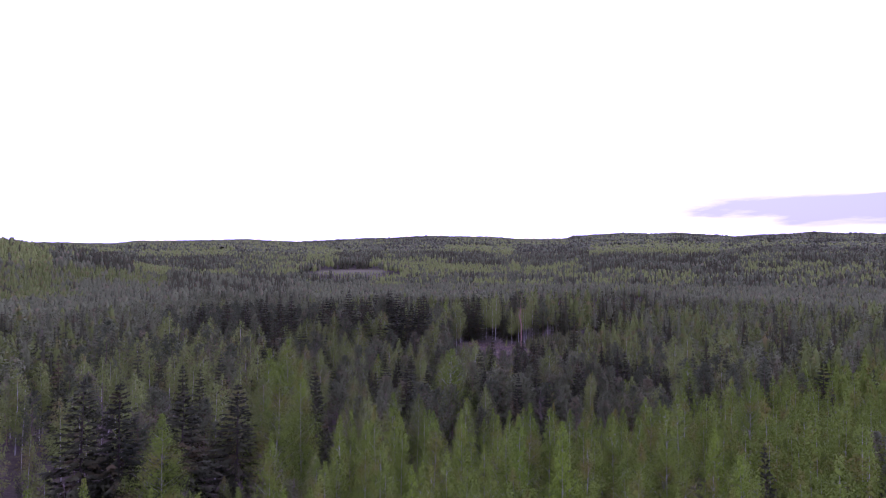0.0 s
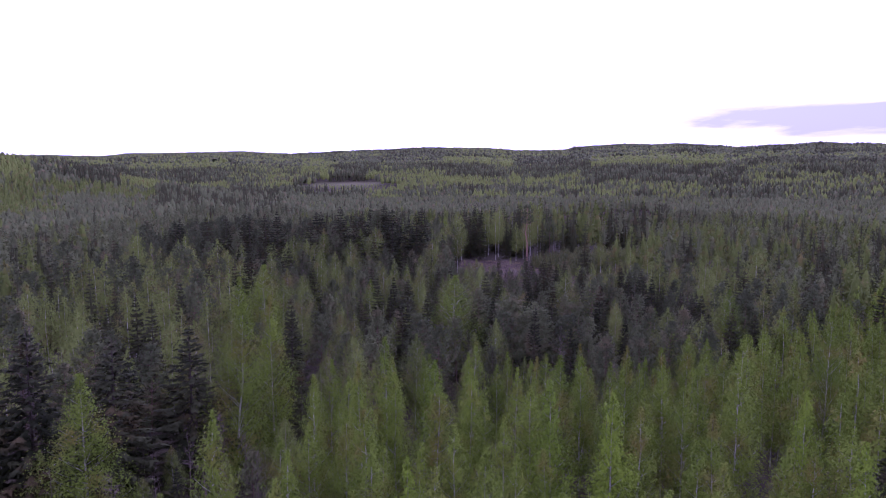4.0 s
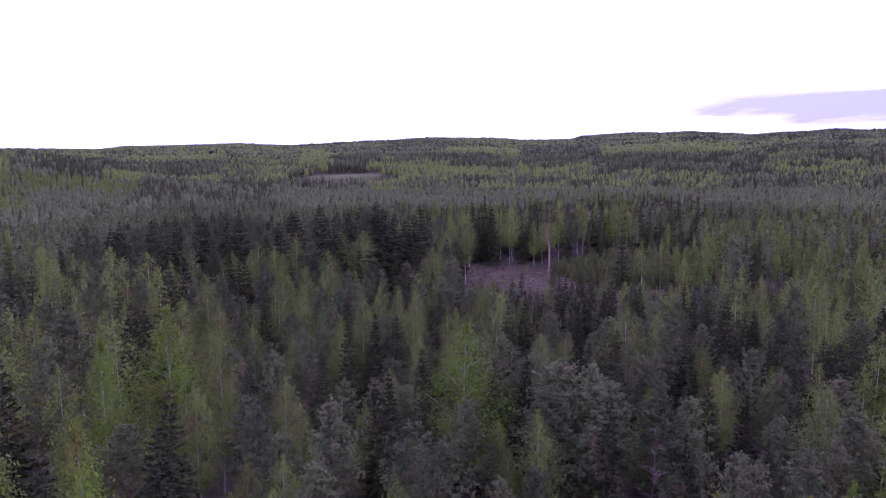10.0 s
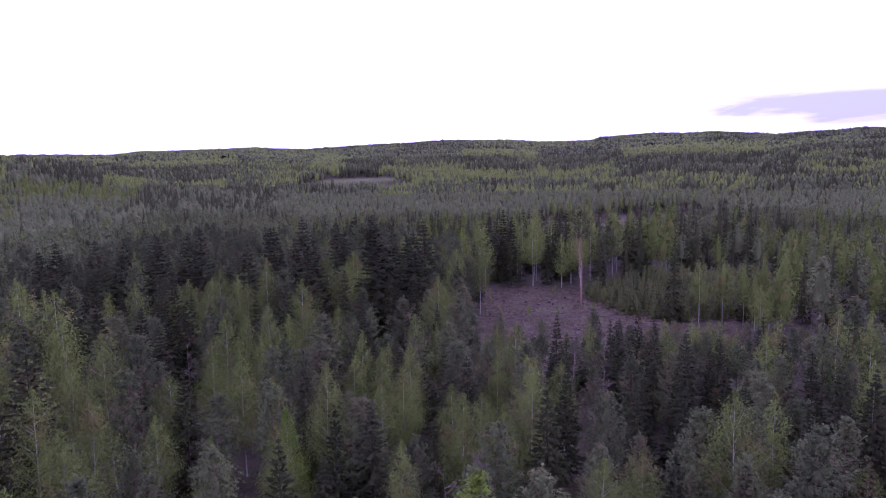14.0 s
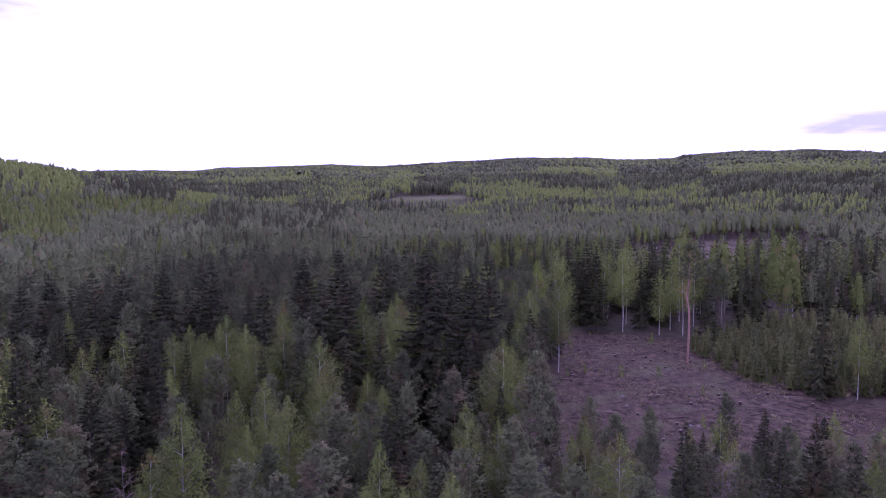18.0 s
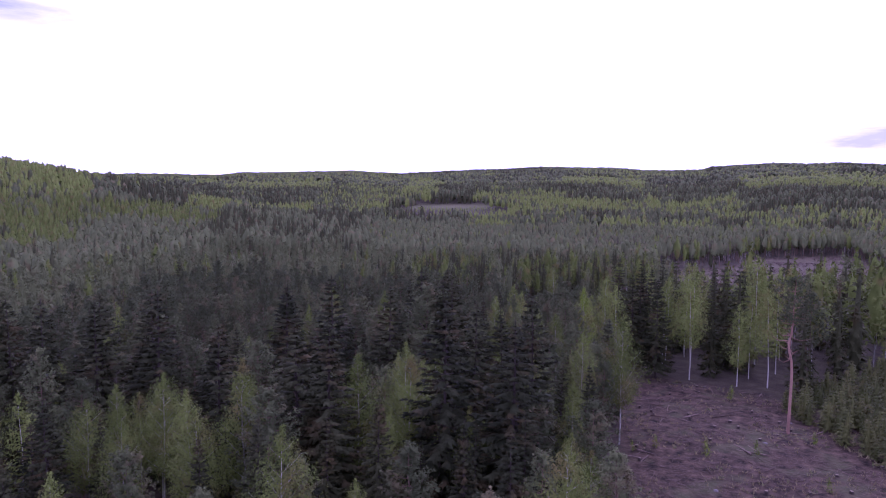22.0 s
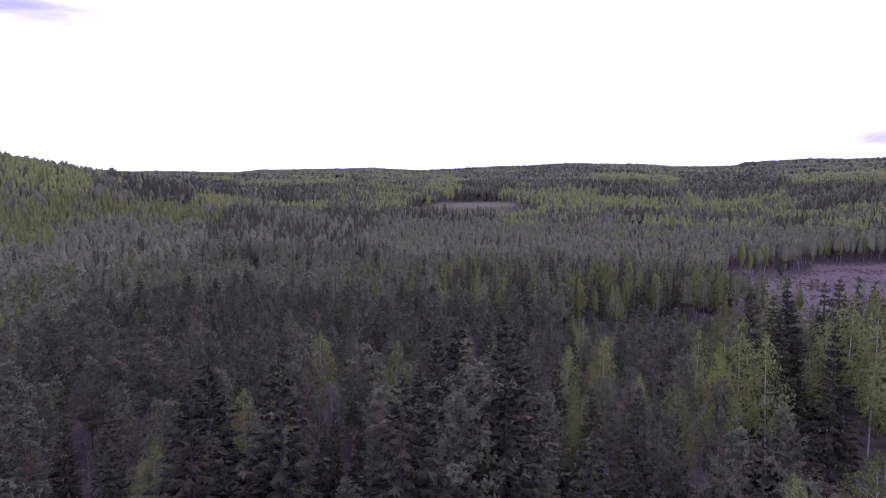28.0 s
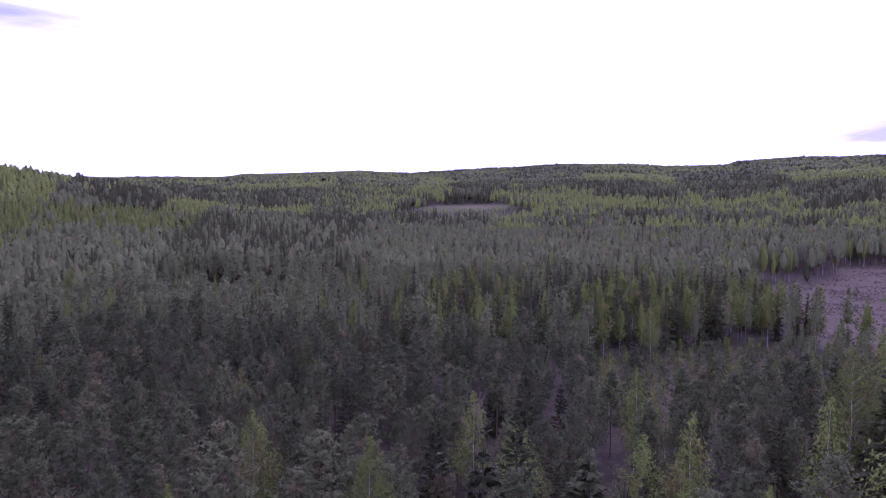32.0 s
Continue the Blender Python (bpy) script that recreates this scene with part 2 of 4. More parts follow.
def waves(x, y, seed, size):
    """Smooth rolling values between about -1 and 1."""
    r = np.random.RandomState(seed)
    total = np.zeros_like(x)
    for k in range(7):
        a, p, s = r.uniform(0, math.tau), r.uniform(0, math.tau), size * r.uniform(0.6, 1.7)
        total = total + np.sin((x * math.cos(a) + y * math.sin(a)) * math.tau / s + p)
    return total / 3.2


def land(x, y):
    """Height of the bare ground."""
    x, y = np.asarray(x, float), np.asarray(y, float)
    far = np.hypot(x, y) + 1e-6
    bearing = np.degrees(np.arctan2(-x, y))
    crest = 31 + 1900 * np.tan(np.radians(np.interp(bearing, [b for b, _ in RIDGE], [e for _, e in RIDGE]))) - 12
    crest = np.where(np.abs(bearing) > 75, 40, crest)
    h = crest * np.interp(far, [d for d, _ in SLOPE], [s for _, s in SLOPE])
    h = h - np.clip(far - 1950, 0, 900) * 0.03
    h = h + np.clip((far - 620) / 400, 0, 1) * np.clip((2000 - far) / 350, 0, 1) * (3.0 * waves(x, y, 5, 330) + 2.0 * waves(x, y, 8, 140))
    # the nearer wooded hill
    h = np.maximum(np.maximum(h, 0), 49 * np.exp(-((x + 513) / 227) ** 2 - ((y - 614) / 138) ** 2))
    # a shallow dip beyond the clearing
    h = h - 4 * np.clip((y - 250) / 200, 0, 1) * np.clip((760 - far) / 200, 0, 1)
    return h + np.clip(1 - far / 900, 0, 1) * 0.25 * waves(x, y, 3, 28)


def inside(x, y, outline):
    """Whether points lie in a polygon."""
    hit = np.zeros(np.shape(x), bool)
    n = len(outline)
    for k in range(n):
        (x0, y0), (x1, y1) = outline[k], outline[(k + 1) % n]
        if y0 == y1:
            continue
        cross = (np.asarray(y) >= min(y0, y1)) & (np.asarray(y) < max(y0, y1))
        hit ^= cross & (np.asarray(x) < x0 + (np.asarray(y) - y0) * (x1 - x0) / (y1 - y0))
    return hit


CLEARING = ((0, 200), (6, 226), (3, 251), (15, 254), (30, 247), (33, 236), (36, 222), (43, 211), (53, 211), (53, 196), (44, 191), (24, 186), (8, 187), (1, 194))
PLANTING = ((30, 243), (31, 235), (34, 220), (43, 213), (62, 214), (86, 240), (80, 266), (60, 264), (47, 258), (38, 251))
HEATH = ((33, 360), (48, 350), (80, 352), (150, 430), (170, 565), (104, 545), (92, 506), (79, 487), (48, 478), (41, 445), (34, 392))
SCRUB = ((-17, 300), (-5, 290), (11, 302), (24, 338), (22, 356), (3, 346), (-16, 335))
YOUNG_BIRCHES = ((-34, 10), (-29, 50), (-21, 54), (-14, 62), (-12, 70), (-13, 78), (-11, 89), (8, 92), (32, 97), (59, 120), (96, 149), (140, 150), (140, 10))
OLD_MIX = ((-140, 20), (-34, 20), (-29, 50), (-21, 54), (-14, 62), (-14, 80), (-18, 103), (-26, 130), (-36, 152), (-57, 183), (-76, 168), (-140, 140))
SPRUCE_ROW = ((-110, 150), (-82, 196), (-52, 195), (-40, 206), (-27, 226), (-5, 216), (1, 224), (0, 258), (-20, 262), (-60, 226), (-120, 208))
EDGE_CLUMP = ((-2, 247), (17, 249), (30, 243), (39, 250), (55, 267), (74, 279), (98, 288), (104, 330), (52, 318), (24, 300), (2, 280))
SPRUCE_BAND = ((-68, 335), (-54, 388), (-20, 424), (14, 414), (28, 390), (30, 366), (4, 347), (-16, 336), (-28, 326))
BARE_STRIP = ((16, 480), (50, 482), (80, 490), (93, 509), (105, 548), (160, 568), (160, 590), (66, 532), (12, 512))
DARK_PINES = ((-158, 386), (-93, 400), (-100, 470), (-136, 520), (-255, 548), (-222, 475))
POND = ((-152, 384), (-138, 377), (-120, 380), (-104, 392), (-100, 403), (-112, 408), (-132, 404), (-148, 396))
FRONT_STRIP = ((3, 165), (70, 168), (76, 198), (44, 192), (24, 186), (8, 187), (1, 196))


def axis(near_from, near_to, step, out_to, grow):
    values = list(np.arange(near_from, near_to + 0.1, step))
    for sign, last in ((-1, near_from), (1, near_to)):
        s, v = step, last
        while abs(v) < out_to:
            s *= grow
            v += sign * s
            values.append(v)
    return np.array(sorted(values))


def mesh_from(name, verts, faces, materials, slots=None, normals=None):
    """One mesh from arrays of points and triangles (or quads)."""
    me = bpy.data.meshes.new(name)
    verts, faces = np.asarray(verts, np.float32), np.asarray(faces, np.int32)
    me.vertices.add(len(verts))
    me.vertices.foreach_set("co", verts.ravel())
    corners = faces.shape[1]
    me.loops.add(faces.size)
    me.loops.foreach_set("vertex_index", faces.ravel())
    me.polygons.add(len(faces))
    me.polygons.foreach_set("loop_start", np.arange(0, faces.size, corners, dtype=np.int32))
    for one in materials:
        me.materials.append(one)
    if slots is not None:
        me.polygons.foreach_set("material_index", np.asarray(slots, np.int32))
    me.update(calc_edges=True)
    if normals is not None:
        own = me.attributes.new("custom_normal", "FLOAT_VECTOR", "POINT")
        own.data.foreach_set("vector", np.asarray(normals, np.float32).ravel())
        me.update()
    return me


gx, gy = axis(-60, 110, 3.0, 4600, 1.08), axis(160, 420, 3.0, 4600, 1.08)
mx, my = np.meshgrid(gx, gy)
gz = land(mx, my)
torn = inside(mx, my, CLEARING)
gz = gz + torn * 0.12 * waves(mx, my, 21, 6)
ids = np.arange(mx.size).reshape(mx.shape)
quads = np.stack([ids[:-1, :-1], ids[:-1, 1:], ids[1:, 1:], ids[1:, :-1]], -1).reshape(-1, 4)
ground = new("ground", mesh_from("ground", np.stack([mx, my, gz], -1).reshape(-1, 3), quads, [GROUND]))
MEADOWS = ((-120, 838, 50, 36),)


def meadow_at(x, y):
    found = np.zeros(np.shape(x), bool)
    for cx, cy, rx, ry in MEADOWS:
        found |= ((x - cx) / rx) ** 2 + ((y - cy) / ry) ** 2 < 1
    return found


paint = np.zeros((mx.size, 4), np.float32)
paint[:, 0] = (torn | inside(mx, my, PLANTING)).ravel()
paint[:, 1] = (inside(mx, my, HEATH) | inside(mx, my, SCRUB)).ravel()
paint[:, 2] = meadow_at(mx, my).ravel()
paint[:, 3] = 1
ground.data.color_attributes.new("cover", "FLOAT_COLOR", "POINT").data.foreach_set("color", paint.ravel())
tagged(ground, "dark mossy forest floor with a felled clearing and a brown heath", "ground", kind="structure")


WATER = material("pond_water", (0.010, 0.010, 0.009), (0.016, 0.016, 0.014), 0.3, 2.0, 0.06, gloss=0.5)
pond_z = float(np.max(land(*np.array(POND, float).T))) + 0.05
pond = new("water", mesh_from("water", [(x, y, pond_z) for x, y in POND] + [(-126, 392, pond_z)], [(k, (k + 1) % len(POND), len(POND)) for k in range(len(POND))], [WATER]))
tagged(pond, "still dark forest pond that mirrors the pale sky", "pond", kind="structure")


# ------------------------------------------------------------------ how trees are made
def tube(line, radii, sides):
    """A tapered tube along a line of points."""
    line = np.asarray(line, float)
    n = len(line)
    turn = np.arange(sides) * math.tau / sides
    along = np.gradient(line, axis=0)
    along /= np.linalg.norm(along, axis=1)[:, None] + 1e-9
    flat = np.abs(along[:, 2:3]) > 0.9
    helper = np.where(flat, np.array([[1.0, 0, 0]]), np.array([[0, 0, 1.0]]))
    u = np.cross(along, helper)
    u /= np.linalg.norm(u, axis=1)[:, None]
    v = np.cross(along, u)
    ring = np.cos(turn)[None, :, None] * u[:, None] + np.sin(turn)[None, :, None] * v[:, None]
    verts = (line[:, None] + ring * np.asarray(radii)[:, None, None]).reshape(-1, 3)
    faces = []
    for k in range(n - 1):
        for s in range(sides):
            a, b = k * sides + s, k * sides + (s + 1) % sides
            faces += [(a, b, b + sides), (a, b + sides, a + sides)]
    return verts, np.array(faces, int)


def merge(pieces):
    """Joins (points, triangles) pairs."""
    verts, faces, at = [], [], 0
    for v, f in pieces:
        verts.append(v)
        faces.append(np.asarray(f) + at)
        at += len(v)
    return np.concatenate(verts), np.concatenate(faces)


def unit(v):
    return v / (np.linalg.norm(v, axis=-1, keepdims=True) + 1e-9)


def blades(base, face, way, length, width):
    """Leaf blades that lie along a way and show a given face."""
    n = len(base)
    face = unit(face)
    way = unit(way - face * (way * face).sum(1)[:, None])
    across = np.cross(face, way)
    length, width = np.broadcast_to(length, n)[:, None], np.broadcast_to(width, n)[:, None]
    middle = base - way * length * 0.4
    verts = np.stack([middle - across * width * 0.5, middle + across * width * 0.5, base + way * length * 0.6], 1).reshape(-1, 3)
    return verts, np.arange(3 * n).reshape(-1, 3)


def flakes(base, way, length, width, r):
    """Pointed blades from their base along a way, turned at random round it."""
    way = unit(way)
    across = np.cross(way, r.normal(size=(len(base), 3)))
    return blades(base + way * np.broadcast_to(length, len(base))[:, None] * 0.4, np.cross(unit(across), way), way, length, width)


def stem(h, girth, r, sides, steps, sway):
    u = np.linspace(0, 1, steps)
    off = np.cumsum(r.normal(size=(steps, 2)), 0) * sway
    off -= off[0]
    line = np.column_stack([off, u * h])
    line[0, 2] = -0.3
    return line, girth * (1 - 0.93 * u) + 0.004


def on_stem(line, z):
    z = np.asarray(z, float)
    return np.stack([np.interp(z, line[:, 2], line[:, 0]), np.interp(z, line[:, 2], line[:, 1]), z], -1)


def normals_of(verts, faces):
    """Smooth normals of a mesh's points."""
    a, b, c = (verts[faces[:, k]] for k in range(3))
    face = np.cross(b - a, c - a)
    total = np.zeros_like(verts)
    for k in range(3):
        np.add.at(total, faces[:, k], face)
    return unit(total)


def leafy(pieces, line, rise=0.55, own=0.3):
    """Joins foliage; its light falls as on a soft crown: each blade faces outwards and up, with a share of its own tilt."""
    verts, faces = merge(pieces)
    out = verts - on_stem(line, verts[:, 2])
    soft = unit(unit(out) * np.minimum(1, np.linalg.norm(out, axis=1) * 1.5)[:, None] + (0, 0, rise))
    a, b, c = (verts[faces[:, k]] for k in range(3))
    face = np.cross(b - a, c - a)
    wrong = (face * soft[faces].sum(1)).sum(1) < 0
    faces[wrong] = faces[wrong][:, ::-1]
    return verts, faces, unit(soft * (1 - own) + normals_of(verts, faces) * own)


def crown_width(u, belly, tip, low=0.45):
    """Width of a crown by the share of its height: swelling to its belly, then drawn in to its tip."""
    u = np.asarray(u, float)
    return np.where(u < belly, low + (1 - low) * np.sin(np.clip(u / belly, 0, 1) * math.pi / 2), np.clip((1 - u) / (1 - belly), 0, 1) ** tip)


def leaf_body(r, line, h, bottom, top, spread, belly, tip, rings, sides, lump, closed=True, low=0.45):
    """The dense inner foliage of a crown: a lumpy body round the stem."""
    u = (np.arange(rings) + 0.15) / rings
    z = h * (bottom + (top - bottom) * u)
    q = spread * crown_width(u, belly, tip, low) + 0.03
    turn = (np.arange(sides)[None] + (np.arange(rings) % 2)[:, None] * 0.5) * math.tau / sides + r.uniform(0, math.tau)
    q = q[:, None] * (1 + lump * r.uniform(-1, 1, (rings, sides)))
    mid = on_stem(line, np.minimum(z, line[-1, 2]))[:, None, :2]
    rise = z[:, None] + r.uniform(-0.5, 0.5, (rings, sides)) * h * (top - bottom) / rings * 0.8
    verts = np.concatenate([np.stack([mid[..., 0] + np.cos(turn) * q, mid[..., 1] + np.sin(turn) * q, rise], -1).reshape(-1, 3),
                            [[line[-1, 0], line[-1, 1], h * top]], [[mid[0, 0, 0], mid[0, 0, 1], h * bottom]]])
    faces, last = [], rings * sides
    for k in range(rings):
        for j in range(sides):
            a, b = k * sides + j, k * sides + (j + 1) % sides
            if k < rings - 1:
                faces += [(a, b, b + sides), (a, b + sides, a + sides)] if (k + j) % 2 else [(a, b, a + sides), (b, b + sides, a + sides)]
            else:
                faces.append((a, b, last))
            if k == 0 and closed:
                faces.append((b, a, last + 1))
    return verts, np.array(faces)


def birch_shape(seed, h=14.0, bottom=0.2, spread=1.7, limbs=70, leaves=4200, size=0.17, belly=0.3, tip=0.8, sides=5, body=(6, 6), core=0.0, twigs=True):
    """Rising limbs with fine leaves that hang from them, in a drop-shaped crown."""
    r = np.random.RandomState(seed)
    line, radii = stem(h * 0.96, 0.0062 * h, r, sides, 6, 0.07)
    u = (np.arange(limbs) + r.uniform(0, 1, limbs)) / limbs
    z = h * (bottom + (0.965 - bottom) * u)
    reach = (spread * crown_width(u, belly, tip) + 0.1) * r.uniform(0.62, 1.14, limbs)
    turn = np.arange(limbs) * 2.4 + r.uniform(-0.6, 0.6, limbs)
    out = np.stack([np.cos(turn), np.sin(turn), 0 * turn], -1)
    foot = on_stem(line, np.maximum(h * bottom * 0.8, z - reach * 1.1))
    end = on_stem(line, np.minimum(z, line[-1, 2])) * (1, 1, 0) + out * reach[:, None] + np.column_stack([0 * z, 0 * z, z])
    wood = [tube(line, radii, sides)]
    if twigs:
        wood += [tube([foot[k], foot[k] * 0.45 + end[k] * 0.55 - (0, 0, 0.1), end[k]], [0.02, 0.011, 0.003], 3) for k in range(0, limbs, 2)]
    share = reach + 0.25
    pick = r.choice(limbs, leaves, p=share / share.sum())
    t = r.uniform(0.12, 1.04, leaves)[:, None] ** 0.55
    loose = (0.07 + 0.15 * reach[pick])[:, None]
    spot = foot[pick] + (end[pick] - foot[pick]) * t + r.normal(size=(leaves, 3)) * loose * (1, 1, 1.3)
    spot[:, 2] -= r.uniform(0, 1, leaves) ** 2 * 0.28 * (0.3 + reach[pick])
    face = out[pick] * 0.7 + (0, 0, 0.55) + r.normal(size=(leaves, 3)) * 0.5
    way = r.normal(size=(leaves, 3)) * 0.55 + out[pick] * 0.25 + (0, 0, -0.75)
    crown = blades(spot, face, way, size * r.uniform(0.8, 1.7, leaves), size * r.uniform(0.45, 0.85, leaves))
    k = max(5, leaves // 60)
    lead = np.column_stack([line[-1, 0] + r.normal(size=k) * 0.1, line[-1, 1] + r.normal(size=k) * 0.1, h * r.uniform(0.93, 0.995, k)])
    top = flakes(lead, r.normal(size=(k, 3)) * 0.45 + (0, 0, 0.8), size * 1.2, size * 0.6, r)
    pieces = [crown, top]
    if core:
        pieces.append(leaf_body(r, line, h, bottom + 0.05, 0.92, spread * core, belly, tip, *body, 0.3))
    return merge(wood), leafy(pieces, line, 0.4, 0.5)


def pine_shape(seed, h=13.5, bottom=0.35, spread=2.2, whorls=13, arms=5, tufts=13, needles=5, size=0.27, belly=0.25, tip=0.62, sides=5, girth=0.12, sway=0.06, body=(6, 6), core=0.0, dead=26, twigs=True):
    """Whorls of branches that turn up at their ends, with tufts of needles in flat sprays; dead twigs below."""
    r = np.random.RandomState(seed)
    line, radii = stem(h * 0.97, girth, r, sides, 7, sway)
    wood, spots, sides_of = [tube(line, radii, sides)], [], []
    for k in range(whorls):
        u = (k + r.uniform(0.25, 0.75)) / whorls
        z = h * (bottom + (0.95 - bottom) * u)
        reach = spread * float(crown_width(u, belly, tip, 0.62)) + 0.12
        start = r.uniform(0, math.tau)
        foot = on_stem(line, z)
        for j in range(arms):
            a, q = start + (j + r.uniform(-0.3, 0.3)) * math.tau / arms, reach * r.uniform(0.55, 1.15)
            side = np.array([math.cos(a), math.sin(a), 0.0])
            lift = q * (0.05 + 0.75 * u)
            elbow, end = foot + side * q * 0.55 + (0, 0, lift * 0.3), foot + side * q + (0, 0, lift + 0.16 * q)
            if twigs:
                wood.append(tube([foot, elbow, end], [0.034, 0.02, 0.005], 3))
            n = max(2, round(tufts * (0.45 + 0.55 * q / spread)))
            t = r.uniform(0.22, 1.04, n)[:, None] ** 0.7
            cross = np.array([-side[1], side[0], 0.0])
            way_along = np.where(t < 0.55, foot + (elbow - foot) * (t / 0.55), elbow + (end - elbow) * ((t - 0.55) / 0.45))
            spots.append(way_along + cross * r.normal(size=(n, 1)) * 0.19 * q * (1.3 - t) + r.normal(size=(n, 3)) * (0.06, 0.06, 0.05) * (0.6 + q))
            sides_of.append(np.tile(side * 0.7 + (0, 0, 0.25 + 0.5 * u), (n, 1)))
    spot, lean = np.concatenate(spots), np.concatenate(sides_of)
    lead = np.column_stack([line[-1, 0] + r.normal(size=8) * 0.1, line[-1, 1] + r.normal(size=8) * 0.1, h * r.uniform(0.9, 0.985, 8)])
    spot, lean = np.concatenate([spot, lead]), np.concatenate([lean, np.tile([[0, 0, 1.0]], (8, 1))])
    base, lean = np.repeat(spot, needles, 0), np.repeat(lean, needles, 0)
    base = base + r.normal(size=base.shape) * size * 0.3
    face = lean * 0.5 + (0, 0, 0.7) + r.normal(size=base.shape) * 0.55
    crown = blades(base, face, lean + r.normal(size=base.shape) * 0.75, size * r.uniform(0.8, 1.5, len(base)), size * r.uniform(0.32, 0.55, len(base)))
    pieces = [crown]
    if core:
        pieces.append(leaf_body(r, line, h, bottom + 0.03, 0.9, spread * core, belly, tip, *body, 0.35, low=0.6))
    shape = [merge(wood), leafy(pieces, line, 0.4, 0.55)]
    if dead:
        dry = []
        for k in range(dead):
            z, a, q = h * r.uniform(0.12, bottom + 0.06), r.uniform(0, math.tau), r.uniform(0.5, 1.6)
            foot = on_stem(line, z)
            end = foot + np.array([math.cos(a) * q, math.sin(a) * q, q * r.uniform(-0.35, 0.1)])
            dry.append(tube([foot, (foot + end) / 2 + (0, 0, 0.06), end], [0.022, 0.014, 0.006], 3))
            t = r.uniform(0.3, 1.0, (6, 1))
            dry.append(flakes(foot + (end - foot) * t, (end - foot) / q + r.normal(size=(6, 3)) * 0.7, r.uniform(0.25, 0.6, 6), 0.03, r))
        shape.append(merge(dry))
    return shape


def spruce_shape(seed, h=18.0, bottom=0.06, spread=2.7, whorls=26, arms=7, sprays=16, size=0.5, sides=5, droop=0.42, core=0.0, tip=0.85, twigs=True, body=(10, 8)):
    """Whorl upon whorl of branches that sag and turn up at their ends, each a drooping fan of sprays."""
    r = np.random.RandomState(seed)
    line, radii = stem(h * 0.985, 0.0085 * h, r, sides, 5, 0.03)
    wood, base, way, face, length, width = [tube(line, radii, sides)], [], [], [], [], []
    for k in range(whorls):
        u = (k + r.uniform(0.15, 0.85)) / whorls
        foot = on_stem(line, h * (bottom + (0.965 - bottom) * u))
        reach = spread * (1 - u) ** tip * min(1, 0.72 + 1.5 * u) + 0.08
        n = max(4, round(arms * (1 - 0.35 * u)))
        start = r.uniform(0, math.tau)
        for j in range(n):
            a, q = start + (j + r.uniform(-0.35, 0.35)) * math.tau / n, reach * r.uniform(0.68, 1.18)
            side = np.array([math.cos(a), math.sin(a), 0.0])
            cross = np.array([-side[1], side[0], 0.0])
            sag = droop * (1 - u) * r.uniform(0.75, 1.3) - 0.42 * u * u
            t = np.linspace(0, 1, 4)[:, None]
            curve = foot + side * q * t + (0, 0, 1.0) * (-sag * q * (1.5 * t - 0.5 * t ** 3) + 0.12 * q * t ** 4)
            if twigs and u < 0.85:
                wood.append(tube(curve, [0.035, 0.025, 0.015, 0.004], 3))
            m = max(3, round(sprays * (0.4 + 0.6 * q / spread)))
            t = r.uniform(0.16, 1.0, m)[:, None] ** 0.8
            spot = foot + side * q * t + (0, 0, 1.0) * (-sag * q * (1.5 * t - 0.5 * t ** 3) + 0.12 * q * t ** 4)
            flip = np.where(r.uniform(size=(m, 1)) < 0.5, -1.0, 1.0)
            base.append(spot + (0, 0, 0.05))
            way.append(side * r.uniform(0.3, 1.1, (m, 1)) + cross * flip * r.uniform(0.1, 1.0, (m, 1)) - (0, 0, 1.0) * r.uniform(0.0, 0.75, (m, 1)))
            face.append(np.tile(side * 0.5 + (0, 0, 0.9), (m, 1)) + r.normal(size=(m, 3)) * 0.4)
            length.append(size * (0.5 + 0.34 * q) * r.uniform(0.7, 1.3, m))
            width.append(size * (0.34 + 0.12 * q) * r.uniform(0.7, 1.3, m))
    base, way, face, length, width = (np.concatenate(one) for one in (base, way, face, length, width))
    crown = blades(base + unit(way) * length[:, None] * 0.35, face, way, length, width)
    lead = flakes(np.tile([[line[-1, 0], line[-1, 1], h * 0.94]], (6, 1)), r.normal(size=(6, 3)) * 0.14 + (0, 0, 1), h * 0.045, 0.07, r)
    pieces = [crown, lead]
    if core:
        pieces.append(leaf_body(r, line, h, bottom + 0.02, 0.95, spread * core, 0.06, tip, *body, 0.3))
    return merge(wood), leafy(pieces, line, 0.5, 0.55)


def bare_shape(seed, h=13.0, limbs=34, spread=1.6, bottom=0.25, twigs=7, sides=5):
    """A tree with no leaves: a stem, limbs and many fine twigs."""
    r = np.random.RandomState(seed)
    line, radii = stem(h, 0.085, r, sides, 6, 0.1)
    u = np.sort(r.uniform(0, 1, limbs))
    wood, spots, ways = [tube(line, radii, sides)], [], []
    for k in range(limbs):
        z = h * (bottom + (0.97 - bottom) * u[k])
        q = (spread * (1 - u[k]) ** 0.7 + 0.25) * r.uniform(0.7, 1.2)
        a = r.uniform(0, math.tau)
        foot = on_stem(line, z)
        end = foot + np.array([math.cos(a) * q, math.sin(a) * q, q * r.uniform(0.35, 1.0)])
        wood.append(tube([foot, (foot + end) / 2 + r.normal(size=3) * 0.06, end], [0.03, 0.018, 0.006], 3))
        t = r.uniform(0.25, 1, twigs)[:, None]
        spots.append(foot * (1 - t) + end * t)
        ways.append((end - foot)[None] * 0.6 / q + r.normal(size=(twigs, 3)) * 0.6)
    fine = flakes(np.concatenate(spots), np.concatenate(ways), r.uniform(0.4, 1.0, limbs * twigs), 0.035, r)
    return merge(wood), fine


